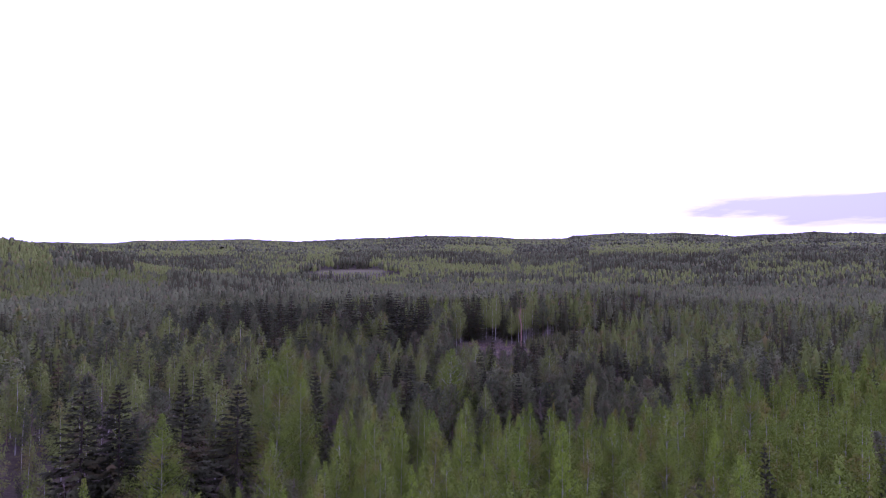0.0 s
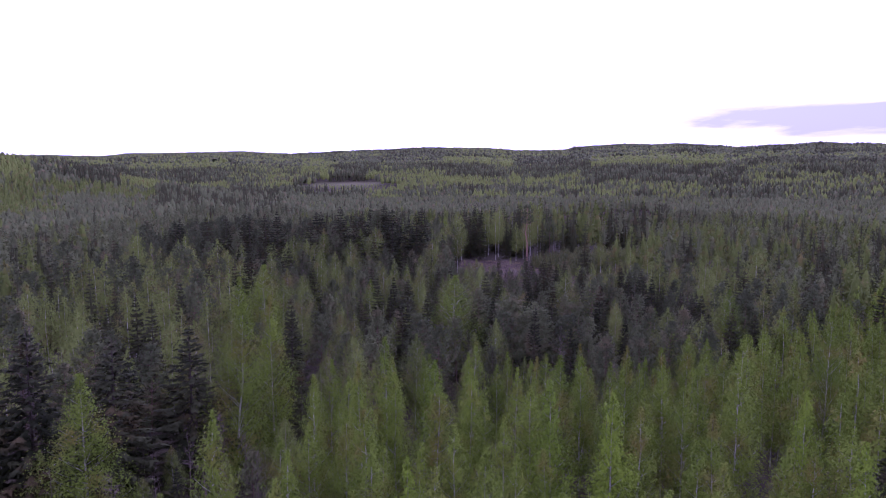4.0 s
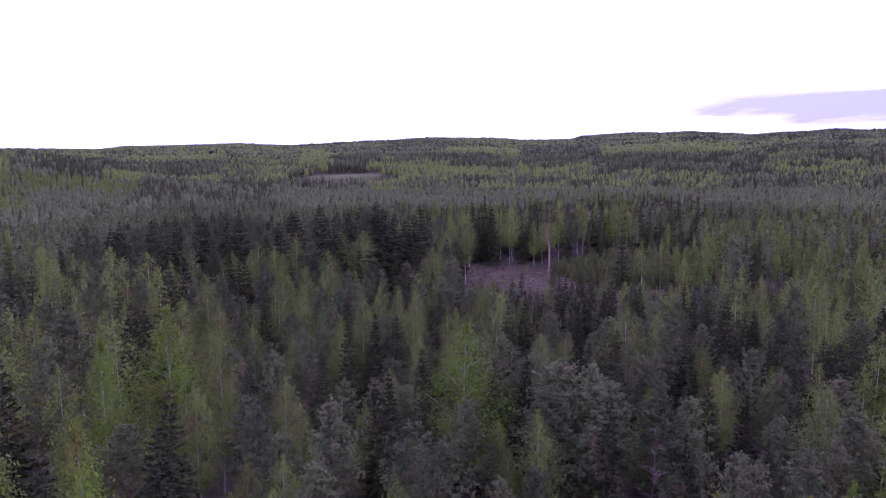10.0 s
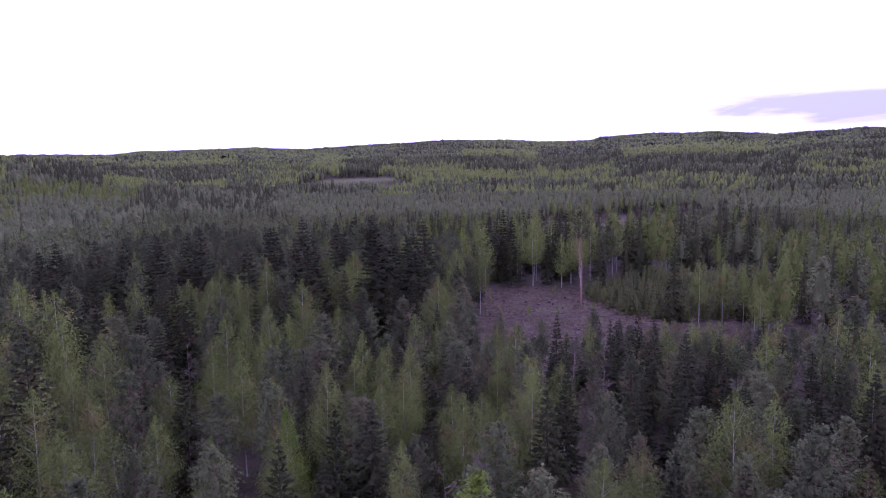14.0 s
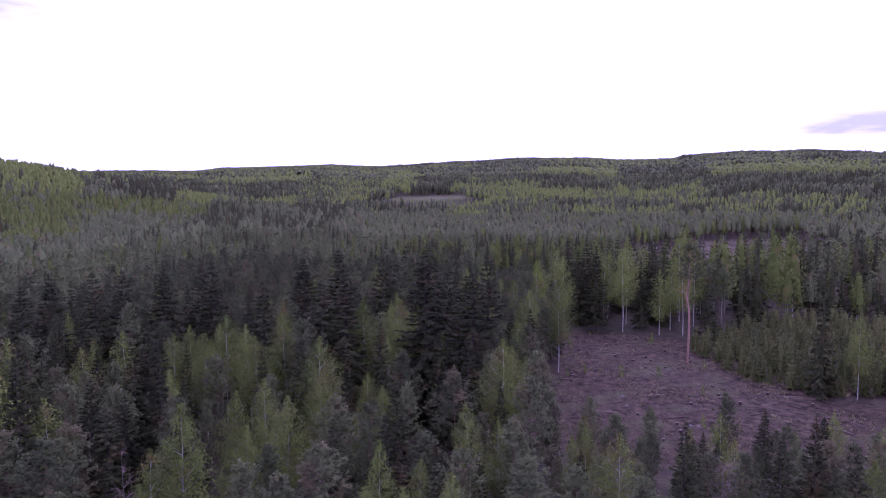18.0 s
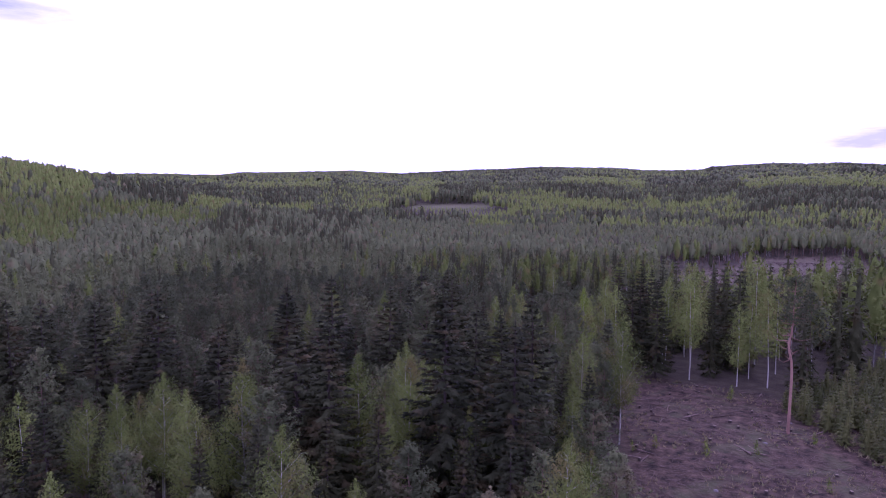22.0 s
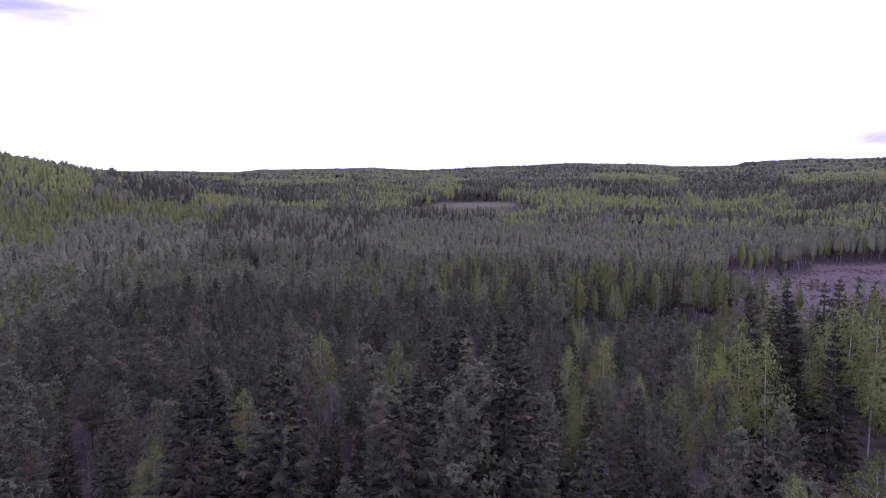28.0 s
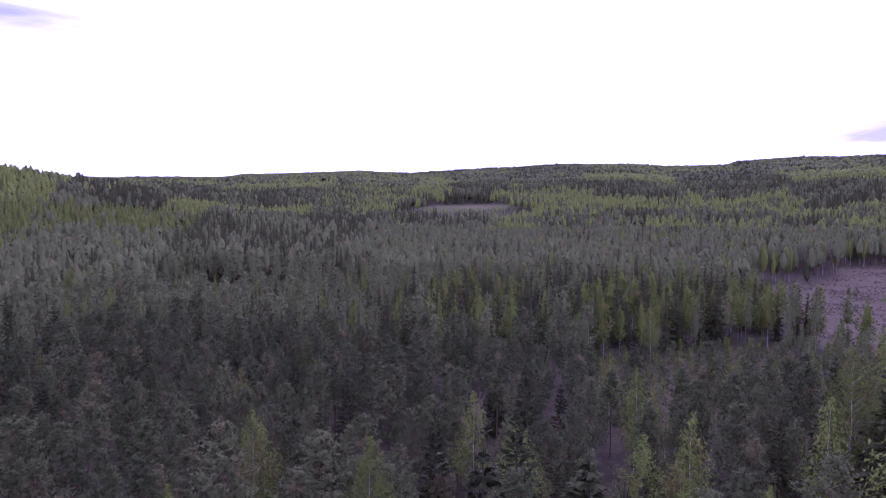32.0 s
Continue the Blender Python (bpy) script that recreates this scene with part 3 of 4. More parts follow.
def far_shape(seed, h, bottom, spread, belly, tip, rings, sides, count, size, core=0.62, rise=1.1):
    """A far tree: its lumpy crown with ragged sprigs at the rim."""
    r = np.random.RandomState(seed)
    line = np.array([(0, 0, 0), (r.normal() * 0.15, r.normal() * 0.15, h)])
    pieces = [leaf_body(r, line, h, bottom, 1.0, spread * (core if count else 0.95), belly, tip, rings, sides, 0.34, False)]
    if count:
        u = r.uniform(0.05, 0.98, count)
        turn = r.uniform(0, math.tau, count)
        out = np.stack([np.cos(turn), np.sin(turn), 0 * turn], -1)
        spot = on_stem(line, h * (bottom + (1 - bottom) * u)) + out * (spread * crown_width(u, belly, tip) * r.uniform(0.55, 1.0, count))[:, None]
        pieces.append(blades(spot, out + (0, 0, 0.6) + r.normal(size=(count, 3)) * 0.3, out * 0.4 + r.normal(size=(count, 3)) * 0.6 + (0, 0, 0.2), size * r.uniform(0.7, 1.4, count), size * r.uniform(0.5, 0.9, count)))
    return leafy(pieces, line, rise, 0.4)


def part(name, verts, faces, mat, parent, label="", normals=None):
    ob = new(name, mesh_from(name, verts, faces, [mat], normals=normals))
    ob.parent = parent
    return tagged(ob, label)


def tree(name, label, category, group, shape, bark, leaf, crown_label=""):
    """One whole tree at the origin: an empty at its foot with a trunk, a crown and, on some, dead twigs."""
    root = tagged(new(name), label, category, group)
    part("trunk", *shape[0], bark, root)
    part("crown", *shape[1][:2], leaf, root, crown_label, shape[1][2] if len(shape[1]) > 2 else None)
    if len(shape) > 2:
        part("dead_growth", *shape[2], DRY_TWIG, root, "grey-brown dead lower twigs")
    return root


def stand_at(ob, x, y, scale=1.0, turn=0.0, lean=0.0, wide=1.0):
    """Puts a thing on the ground."""
    ob.matrix_basis = pose(x, y, float(land(x, y)), lean, 0, turn) @ Matrix.Diagonal((scale * wide, scale * wide, scale, 1))
    return ob


# ------------------------------------------------------------------ where the trees stand
def scatter(x0, x1, y0, y1, step, seed):
    """A jittered grid of places."""
    r = np.random.RandomState(seed)
    x, y = np.meshgrid(np.arange(x0, x1, step), np.arange(y0, y1, step))
    x = x + (np.arange(len(x)) % 2)[:, None] * step / 2
    x, y = x + r.uniform(-0.42, 0.42, x.shape) * step, y + r.uniform(-0.42, 0.42, y.shape) * step
    return x.ravel(), y.ravel()


def in_view(x, y):
    """The wedge of land that the flight looks over, with a margin."""
    left = -34 - 0.70 * np.maximum(y, 0) - 0.36 * np.maximum(y - 230, 0)
    return (x > left) & (x < 34 + 0.71 * np.maximum(y, 0)) & (y > -30)


BIRCH, PINE, SPRUCE, BARE = 0, 1, 2, 3
LIGHT, DARK, GREY = [0.82, 0.16, 0.02, 0.0], [0.02, 0.36, 0.62, 0.0], [0.03, 0.92, 0.05, 0.0]
MIXED, SHADY = [0.42, 0.33, 0.25, 0.0], [0.0, 0.40, 0.60, 0.0]
# stands beyond: bearing to the left from and to, distance from and to, mix, height
HILL_STANDS = ((28.8, 48, 430, 900, LIGHT, 13.0), (33, 40, 505, 560, DARK, 14.0), (25.3, 30.8, 636, 722, DARK, 15.5), (23, 29.5, 562, 640, LIGHT, 13.0),
               (17.2, 25.3, 640, 775, LIGHT, 12.0), (13, 22.5, 465, 640, SHADY, 15.0), (22.5, 29, 446, 560, GREY, 13.5))
LEFT_STANDS = ((13, 33, 1330, 2100, MIXED, 14.0), (17.4, 24.8, 1040, 1330, LIGHT, 12.0), (17.6, 23, 776, 1040, DARK, 14.0), (11.7, 17.6, 780, 1200, MIXED, 13.0),
               (9, 11.8, 890, 1450, LIGHT, 12.0), (5.4, 9.1, 880, 1150, DARK, 14.0), (8.4, 11.8, 640, 690, DARK, 13.0), (6.4, 8.5, 636, 700, DARK, 15.0),
               (3.3, 6.4, 622, 800, LIGHT, 12.0), (-0.6, 3.3, 703, 760, LIGHT, 12.0))
RIGHT_STANDS = ((-0.3, 6.3, 826, 932, LIGHT, 11.0), (-4.3, -1, 850, 1000, DARK, 14.5), (-1, 3.5, 935, 1000, DARK, 14.0), (-8.4, 3.4, 762, 848, LIGHT, 11.5),
                (-8.8, -0.2, 1065, 1470, LIGHT, 12.0), (-11, -0.7, 1480, 2100, MIXED, 14.0), (-12.3, -6.5, 890, 1470, DARK, 14.0), (-23, -12.4, 945, 1400, LIGHT, 12.0),
                (-24, -12, 762, 944, DARK, 15.0), (-22, -9.6, 640, 760, MIXED, 13.0), (-40, -24, 1000, 1300, DARK, 14.0), (-40, -24, 700, 860, MIXED, 13.0))


def woods(x, y, seed):
    """For each place: the kind of tree, its height (0: none)."""
    r = np.random.RandomState(seed)
    n = len(x)
    far = np.hypot(x, y)
    # shares of birch, pine, spruce, bare; mean height; share of places filled
    mix = np.tile([0.26, 0.50, 0.20, 0.04], (n, 1))
    tall, fill = np.full(n, 13.5), np.full(n, 0.95)

    def region(mask, shares, height, filled=0.95):
        mix[mask] = shares
        tall[mask] = height
        fill[mask] = filled

    region(y < 175, [0.26, 0.50, 0.20, 0.04], 11.3)
    region((y > 92) & (y < 170) & (x > 10), [0.08, 0.47, 0.43, 0.02], 11.0)
    region((y > 130) & (y < 180) & (x < 0), [0.30, 0.46, 0.22, 0.02], 11.8)
    region((y >= 180) & (y < 225) & (x < 5), [0.30, 0.42, 0.28, 0.0], 13.4)
    region((x > 45) & (y > 110) & (y < 330), [0.42, 0.36, 0.22, 0.0], 12.8)
    region((y > 222) & (x < 30), [0.05, 0.88, 0.06, 0.01], 12.2)
    region((y > 330) & (x > 20), [0.25, 0.55, 0.2, 0.0], 13.0)
    region(inside(x, y, YOUNG_BIRCHES), [0.965, 0.01, 0.015, 0.01], 13.8)
    region(inside(x, y, YOUNG_BIRCHES) & (y > 84), [0.9, 0.06, 0.03, 0.01], 10.6)
    region(inside(x, y, OLD_MIX), [0.56, 0.26, 0.16, 0.02], 14.5)
    region(inside(x, y, OLD_MIX) & (y < 95) & (x > -50), [0.34, 0.16, 0.28, 0.22], 13.5)
    region(inside(x, y, OLD_MIX) & (y < 77), [0.22, 0.04, 0.10, 0.64], 7.0, 0.9)
    region(inside(x, y, OLD_MIX) & (y < 54), [0.86, 0.02, 0.04, 0.08], 12.5, 0.9)
    region(inside(x, y, SPRUCE_ROW), [0.16, 0.52, 0.30, 0.02], 12.6)
    region(inside(x, y, FRONT_STRIP), [0.3, 0.5, 0.18, 0.02], 8.6, 0.85)
    region(inside(x, y, FRONT_STRIP) & (y > 170), [0.30, 0.54, 0.10, 0.06], 8.0, 0.6)
    region(inside(x, y, EDGE_CLUMP), [0.38, 0.06, 0.56, 0.0], 17.8)
    region(inside(x, y, EDGE_CLUMP) & (y < 260), [0.42, 0.14, 0.44, 0.0], 16.0)
    region((x > 12) & (x < 140) & (y > 298) & (y < 350) & ~inside(x, y, EDGE_CLUMP), [0.3, 0.6, 0.1, 0.0], 7.0, 0.7)
    region(inside(x, y, SPRUCE_BAND), [0.34, 0.10, 0.54, 0.02], 12.3)
    region(inside(x, y, BARE_STRIP), [0.10, 0.22, 0.0, 0.68], 13.5)
    region(inside(x, y, DARK_PINES), [0.0, 0.7, 0.3, 0.0], 15.0)
    region(inside(x, y, FRONT_STRIP) & (y > 183), [0.6, 0.37, 0.0, 0.03], 4.5, 0.08)
    # farther off the woods lie in long stands across the view
    band = waves(x * 0.45, y, 40, 210) + 0.5 * waves(x * 0.6, y, 41, 80)
    deep = far > 520
    region(deep & (band < -0.35), [0.03, 0.40, 0.57, 0.0], 15.0)
    region(deep & (band >= -0.35) & (band < 0.3), [0.30, 0.58, 0.12, 0.0], 13.5)
    region(deep & (band >= 0.3), [0.62, 0.34, 0.04, 0.0], 12.0)
    region((far > 400) & (far <= 640) & ~inside(x, y, DARK_PINES) & ~inside(x, y, BARE_STRIP), [0.08, 0.80, 0.12, 0.0], 12.5)
    bearing = np.degrees(np.arctan2(-x, y)) + 0.35 * waves(x, y, 42, 60)
    ragged = far + 14 * waves(x, y, 43, 70)
    for b0, b1, d0, d1, shares, height in HILL_STANDS + LEFT_STANDS + RIGHT_STANDS:
        region((bearing > b0) & (bearing < b1) & (ragged > d0) & (ragged < d1) & ~inside(x, y, BARE_STRIP), shares, height)
    # low growth in front of the far meadow
    region(((x + 106) / 62) ** 2 + ((y - 752) / 66) ** 2 < 1, LIGHT, 4.0)
    empty = inside(x, y, CLEARING) | inside(x, y, PLANTING) | inside(x, y, HEATH) | inside(x, y, SCRUB) | inside(x, y, POND) | meadow_at(x, y)
    # far off, like stands with like
    blotch = waves(x, y, 90, 60) + 0.7 * waves(x, y, 91, 27) + 0.7 * r.normal(size=n)
    rank = np.argsort(np.argsort(blotch)) / max(n, 1)
    pick = np.where(far > 430, rank, r.uniform(size=n))[:, None]
    kind = (pick > np.cumsum(mix, 1)).sum(1).clip(0, 3)
    spread = np.where(far > 600, 0.08, np.where(inside(x, y, YOUNG_BIRCHES), 0.085, 0.12))
    h = tall * (1 + spread * r.normal(size=n).clip(-2.4, 2.2))
    h = np.where(kind == SPRUCE, h * 1.06, h)
    h[(r.uniform(size=n) > fill) | empty] = 0
    return kind, h


# ------------------------------------------------------------------ marked trees, told apart by place and size
# x, y, height, width against the usual
BIG_BIRCHES = ((1.5, 115.8, 15.8, 2.1), (-29.5, 69, 15, 1.75), (-18.2, 86, 18.2, 1.15), (18.6, 114, 9.9, 1.3), (43, 114.5, 13.8, 1.3), (38.5, 82.5, 17.6, 0.9),
               (-20.8, 80.7, 18.2, 1.4), (-27.7, 105.8, 16.8, 1.5), (-27.6, 118.5, 16.8, 1.9), (-13.3, 135, 12.2, 1.3), (26.8, 119.4, 9.2, 1.4), (34, 121.5, 9.2, 1.4))
MID_BIRCHES = ((-27.5, 128, 13, 1.4), (-27.3, 145, 11.4, 1.3), (25.5, 162, 11.2, 1.4), (11.6, 150.5, 10.9, 1.2), (29.5, 129.3, 9.4, 1.2), (-19.2, 134.8, 9.8, 1.2),
               (-31.3, 192.4, 16.5, 1.3), (-17.3, 199.5, 15.5, 1.3), (-19.2, 203.4, 15.9, 1.1), (-22.6, 198.5, 15.7, 1.5), (6.3, 272, 17, 1.1), (-57.9, 297, 11.5, 1.2),
               (16, 261.5, 16.5, 1.1), (-4.3, 334, 12, 1.2))
BIG_SPRUCES = ((-39, 71, 18.4, 1), (-35.3, 71.5, 18.2, 1), (-29, 72.3, 17.2, 1.1), (-25, 80.6, 16.5, 1.1), (54, 134.5, 14, 1), (68.5, 119, 13.7, 1), (1.5, 148.5, 12.6, 1),
               (-6.4, 135.5, 12.2, 1), (-36.5, 163, 12.6, 1), (7.8, 153.5, 12.5, 0.9), (-72.5, 195.4, 17.9, 1), (-75, 203.5, 18.7, 1), (-65.5, 203, 19.2, 1), (-60.4, 201.5, 19.7, 1),
               (-54.3, 202.1, 19.5, 1), (-51.5, 208.5, 20.1, 1))
ROW_SPRUCES = ((-36, 212.3, 20.3, 1), (-30.3, 212.5, 21.9, 1), (-17.9, 221, 21, 1), (-5.8, 205.3, 22.2, 0.9), (-57.3, 206.9, 19.9, 1), (-46.8, 202.3, 21.2, 1), (-35.7, 195.1, 19.1, 1.1),
               (-39, 218.6, 19.8, 1), (-24.4, 217.5, 20.2, 1), (-14, 197, 21.8, 1.1), (-12.7, 212, 19.7, 1), (-7.4, 195, 20.8, 1.1), (-27.4, 194.8, 19.2, 1.1), (-23.9, 193.2, 20.4, 1),
               (-9.5, 213.3, 18.2, 1))
END_SPRUCES = ((14.7, 281, 17.5, 0.9), (-19.2, 231, 21.6, 1), (-23.5, 232.4, 21, 1), (-17.7, 227, 21.9, 0.9), (-106.6, 303, 14.5, 1))
BIG_PINES = ((9.9, 112.1, 13.5, 1.5), (13.4, 109.5, 12.6, 1.5), (17.2, 107, 12, 1.4), (-20.6, 220.2, 20.4, 1.2), (-58, 258.5, 11.5, 1.2))
MARKED = BIG_BIRCHES + MID_BIRCHES + BIG_SPRUCES + ROW_SPRUCES + END_SPRUCES + BIG_PINES + ((27.4, 229.8, 21.8, 1),)

places_x, places_y = scatter(-150, 170, -20, 420, 2.3, 11)
near = in_view(places_x, places_y)
places_x, places_y = places_x[near], places_y[near]
kinds, heights = woods(places_x, places_y, 12)


def thin_out(x, y, h, kind, young, marked, seed):
    """Leaves each tree the room of its crown, by going through the places in a random order."""
    cells, keep = {}, []

    def free(px, py, room):
        i, j = int(px // 4), int(py // 4)
        for a in (i - 1, i, i + 1):
            for b in (j - 1, j, j + 1):
                for qx, qy, other in cells.get((a, b), ()):
                    if (px - qx) ** 2 + (py - qy) ** 2 < (room + other) ** 2:
                        return False
        cells.setdefault((i, j), []).append((px, py, room))
        return True

    for px, py, ph, wide in marked:
        free(px, py, 1.6 if ph < 15 else 2.3)
    for k in np.random.RandomState(seed).permutation(len(x)):
        if h[k] <= 0:
            continue
        room = h[k] * (0.122 if young[k] else 0.142, 0.170, 0.124, 0.12)[int(kind[k])] * (0.92 if h[k] < 15 else 1.05)
        if free(float(x[k]), float(y[k]), float(room)):
            keep.append(k)
    return np.array(sorted(keep))


there = thin_out(places_x, places_y, heights, kinds, inside(places_x, places_y, YOUNG_BIRCHES), MARKED, 5)
places_x, places_y, kinds, heights = places_x[there], places_y[there], kinds[there], heights[there]
young = inside(places_x, places_y, YOUNG_BIRCHES)
turns = np.random.RandomState(13).uniform(0, 360, len(places_x))
line_x = np.interp(places_y, [0, 110, 200, 420], [0, 1, -19, -60])
# how near the flight comes to each place while it lies ahead
aside = np.maximum(np.abs(places_x - line_x) * 1.6, places_y - 206) + np.maximum(0, 36 - places_y) * 4
singled = np.zeros(len(places_x), bool)
for kind, most in ((BIRCH, 300), (PINE, 290), (SPRUCE, 210), (BARE, 30)):
    here = np.where(kinds == kind)[0]
    singled[here[np.argsort(aside[here])[:most]]] = True

birches = [tree("birch", "slender young birch with fresh green leaves and pale stem", "birch tree", "birches of the forest",
                birch_shape(100 + k, 14.0, 0.16 + 0.05 * (k % 3), 1.75 + 0.14 * (k % 4), 72, 8200, 0.13, 0.26 + 0.05 * (k % 3), 0.72 + 0.1 * (k % 2)), BIRCH_BARK, BIRCH_FRESH if k == 4 else BIRCH_LEAF) for k in range(7)]
old_birches = [tree("birch", "rounded grown birch with olive-green leaves and a pale stem", "birch tree", "birches of the forest",
                    birch_shape(170 + k, 14.0, 0.26 + 0.06 * (k % 3), 2.15 + 0.2 * (k % 3), 72, 8600, 0.135, 0.34 + 0.05 * (k % 3), 0.58 + 0.07 * (k % 2)), BIRCH_BARK, OLD_BIRCH_LEAF) for k in range(6)]
edge_birches = [tree("birch", "tall birch with a long bare white stem at the forest edge", "birch tree", "birches of the forest",
                     birch_shape(190 + k, 14.0, 0.42 + 0.06 * (k % 2), 1.45 + 0.15 * k, 50, 5600, 0.13, 0.3, 0.75), BIRCH_BARK, BIRCH_LEAF) for k in range(4)]
pines = [tree("pine", "grey-green pine with a bare brown lower stem", "pine tree", "pines of the forest",
              pine_shape(200 + k, 13.5, 0.28 + 0.06 * (k % 3), 2.25 + 0.16 * (k % 4), 14, 5, 22, 6, 0.225, tip=0.56 + 0.08 * (k % 3)), PINE_BARK, PINE_NEEDLE) for k in range(8)]
spruces = [tree("spruce", "dark pointed spruce with drooping branches", "spruce tree", "spruces of the forest",
                spruce_shape(300 + k, 18.0, 0.05 + 0.03 * (k % 3), 2.9 + 0.28 * (k % 4), 30, 8, 54, 0.38), SPRUCE_BARK, SPRUCE_NEEDLE) for k in range(6)]
bares = [tree("bare_tree", "leafless grey deciduous tree with fine twigs", "bare tree", "bare trees of the forest",
              bare_shape(400 + k, 13.0), DRY_TWIG, DRY_TWIG) for k in range(3)]
MODELS = {BIRCH: (birches, 14.0), PINE: (pines, 13.5), SPRUCE: (spruces, 18.0), BARE: (bares, 13.0)}
# old broad trees that the flight passes close over: finer leaves, fuller crowns
broad_birches = [tree("birch", "broad old birch with a full yellow-green crown", "birch tree", "birches of the forest",
                      birch_shape(150 + k, 14.0, 0.12, 2.9, 150, 21000, 0.105, 0.22, 0.72 + 0.08 * k), BIRCH_BARK, BIRCH_LEAF) for k in range(3)]
broad_pines = [tree("pine", "broad old pine with a rounded crown", "pine tree", "pines of the forest",
                    pine_shape(250 + k, 13.5, 0.3, 2.5, 16, 6, 32, 7, 0.19, tip=0.5), PINE_BARK, PINE_NEEDLE) for k in range(2)]
used = set()
pick = np.random.RandomState(14)


def plant(models, usual, x, y, h, turn, wide=1.0):
    """Sets the first use of a model itself, then copies."""
    k = pick.randint(len(models))
    model = models[k]
    if model.name in used:
        model = copy_thing(model, Matrix())
    else:
        used.add(model.name)
    return stand_at(model, x, y, h / usual, turn, float(pick.normal() * 1.2), wide)


for k in np.where(singled)[0]:
    models, usual = MODELS[int(kinds[k])]
    if kinds[k] == BIRCH and not young[k]:
        models = edge_birches if inside(places_x[k], places_y[k], EDGE_CLUMP) else old_birches
    plant(models, usual, float(places_x[k]), float(places_y[k]), float(heights[k]), float(turns[k]), float(pick.uniform(0.85, 1.2)))
for marks, models, usual, share, label in ((BIG_BIRCHES, broad_birches, 14.0, 0.8, "broad tall birch with a full yellow-green crown"),
                                           (MID_BIRCHES, old_birches, 14.0, 0.85, "tall birch with a full yellow-green crown"),
                                           (BIG_SPRUCES + ROW_SPRUCES + END_SPRUCES, spruces, 18.0, 1.4, "tall dark spruce standing out over its neighbours"),
                                           (BIG_PINES, broad_pines, 13.5, 0.9, "broad old pine with a rounded crown")):
    for x, y, h, wide in marks:
        tagged(plant(models, usual, x, y, h, float(pick.uniform(0, 360)), wide * share), label)


# ------------------------------------------------------------------ the woods beyond, as stuff
def mass(name, label, category, x, y, h, turn, models, usual, materials, seed):
    """Many simpler trees joined in one mesh. models: lists of (points, triangles) for each material."""
    r = np.random.RandomState(seed)
    which = r.randint(len(models), size=len(x))
    z = land(x, y)
    verts, faces, slots, normals, at = [], [], [], [], 0
    for k, model in enumerate(models):
        here = np.where(which == k)[0]
        if not len(here):
            continue
        s = (h[here] / usual)
        w = s * r.uniform(0.85, 1.2, len(here))
        c, q = np.cos(turn[here]), np.sin(turn[here])
        for slot, piece in enumerate(model):
            v, f = np.asarray(piece[0]), np.asarray(piece[1])
            n = piece[2] if len(piece) > 2 else normals_of(v, f)
            normals.append(np.stack([n[None, :, 0] * c[:, None] - n[None, :, 1] * q[:, None], n[None, :, 0] * q[:, None] + n[None, :, 1] * c[:, None],
                                     np.repeat(n[None, :, 2], len(here), 0)], -1).reshape(-1, 3))
            out = np.stack([(v[None, :, 0] * c[:, None] - v[None, :, 1] * q[:, None]) * w[:, None] + x[here][:, None],
                            (v[None, :, 0] * q[:, None] + v[None, :, 1] * c[:, None]) * w[:, None] + y[here][:, None],
                            v[None, :, 2] * s[:, None] + z[here][:, None]], -1)
            verts.append(out.reshape(-1, 3))
            faces.append((np.asarray(f)[None] + (at + np.arange(len(here)) * len(v))[:, None, None]).reshape(-1, 3))
            slots.append(np.full(len(here) * len(f), slot))
            at += len(here) * len(v)
    ob = new(name, mesh_from(name, np.concatenate(verts), np.concatenate(faces), materials, np.concatenate(slots), np.concatenate(normals)))
    return tagged(ob, label, category, kind="stuff")


plain = ~singled
fair = plain & (aside < 112)
middle_models = {
    BIRCH: [birch_shape(540 + k, 14.0, 0.2 + 0.06 * (k % 3), 1.85 + 0.16 * (k % 4), 46, 2000, 0.24, 0.3, 0.7 + 0.08 * (k % 3), 4, twigs=False) for k in range(7)],
    PINE: [pine_shape(640 + k, 13.5, 0.3 + 0.06 * (k % 3), 2.25 + 0.16 * (k % 4), 12, 5, 11, 3, 0.42, sides=4, dead=0, twigs=False) for k in range(7)],
    SPRUCE: [spruce_shape(740 + k, 18.0, 0.05, 2.6 + 0.25 * (k % 4), 24, 7, 18, 0.62, 3, core=0.14, body=(5, 5), twigs=False) for k in range(6)],
    BARE: [bare_shape(840 + k, 13.0, 18, 1.6, 0.3, 5, 3) for k in range(3)]}
mid_models = {
    BIRCH: [birch_shape(500 + k, 14.0, 0.25 + 0.06 * (k % 3), 1.8 + 0.16 * (k % 4), 30, 340, 0.52, 0.3, 0.68 + 0.08 * (k % 3), 3, (4, 5), 0.4, False) for k in range(7)],
    PINE: [pine_shape(600 + k, 13.5, 0.3 + 0.06 * (k % 3), 2.2 + 0.16 * (k % 4), 9, 5, 5, 2, 0.62, sides=3, body=(4, 5), core=0.36, dead=0, twigs=False) for k in range(7)],
    SPRUCE: [spruce_shape(700 + k, 18.0, 0.05, 2.5 + 0.25 * (k % 4), 18, 6, 6, 0.95, 3, core=0.36, twigs=False, body=(5, 5)) for k in range(6)],
    BARE: [bare_shape(800 + k, 13.0, 14, 1.6, 0.3, 4, 3) for k in range(3)]}
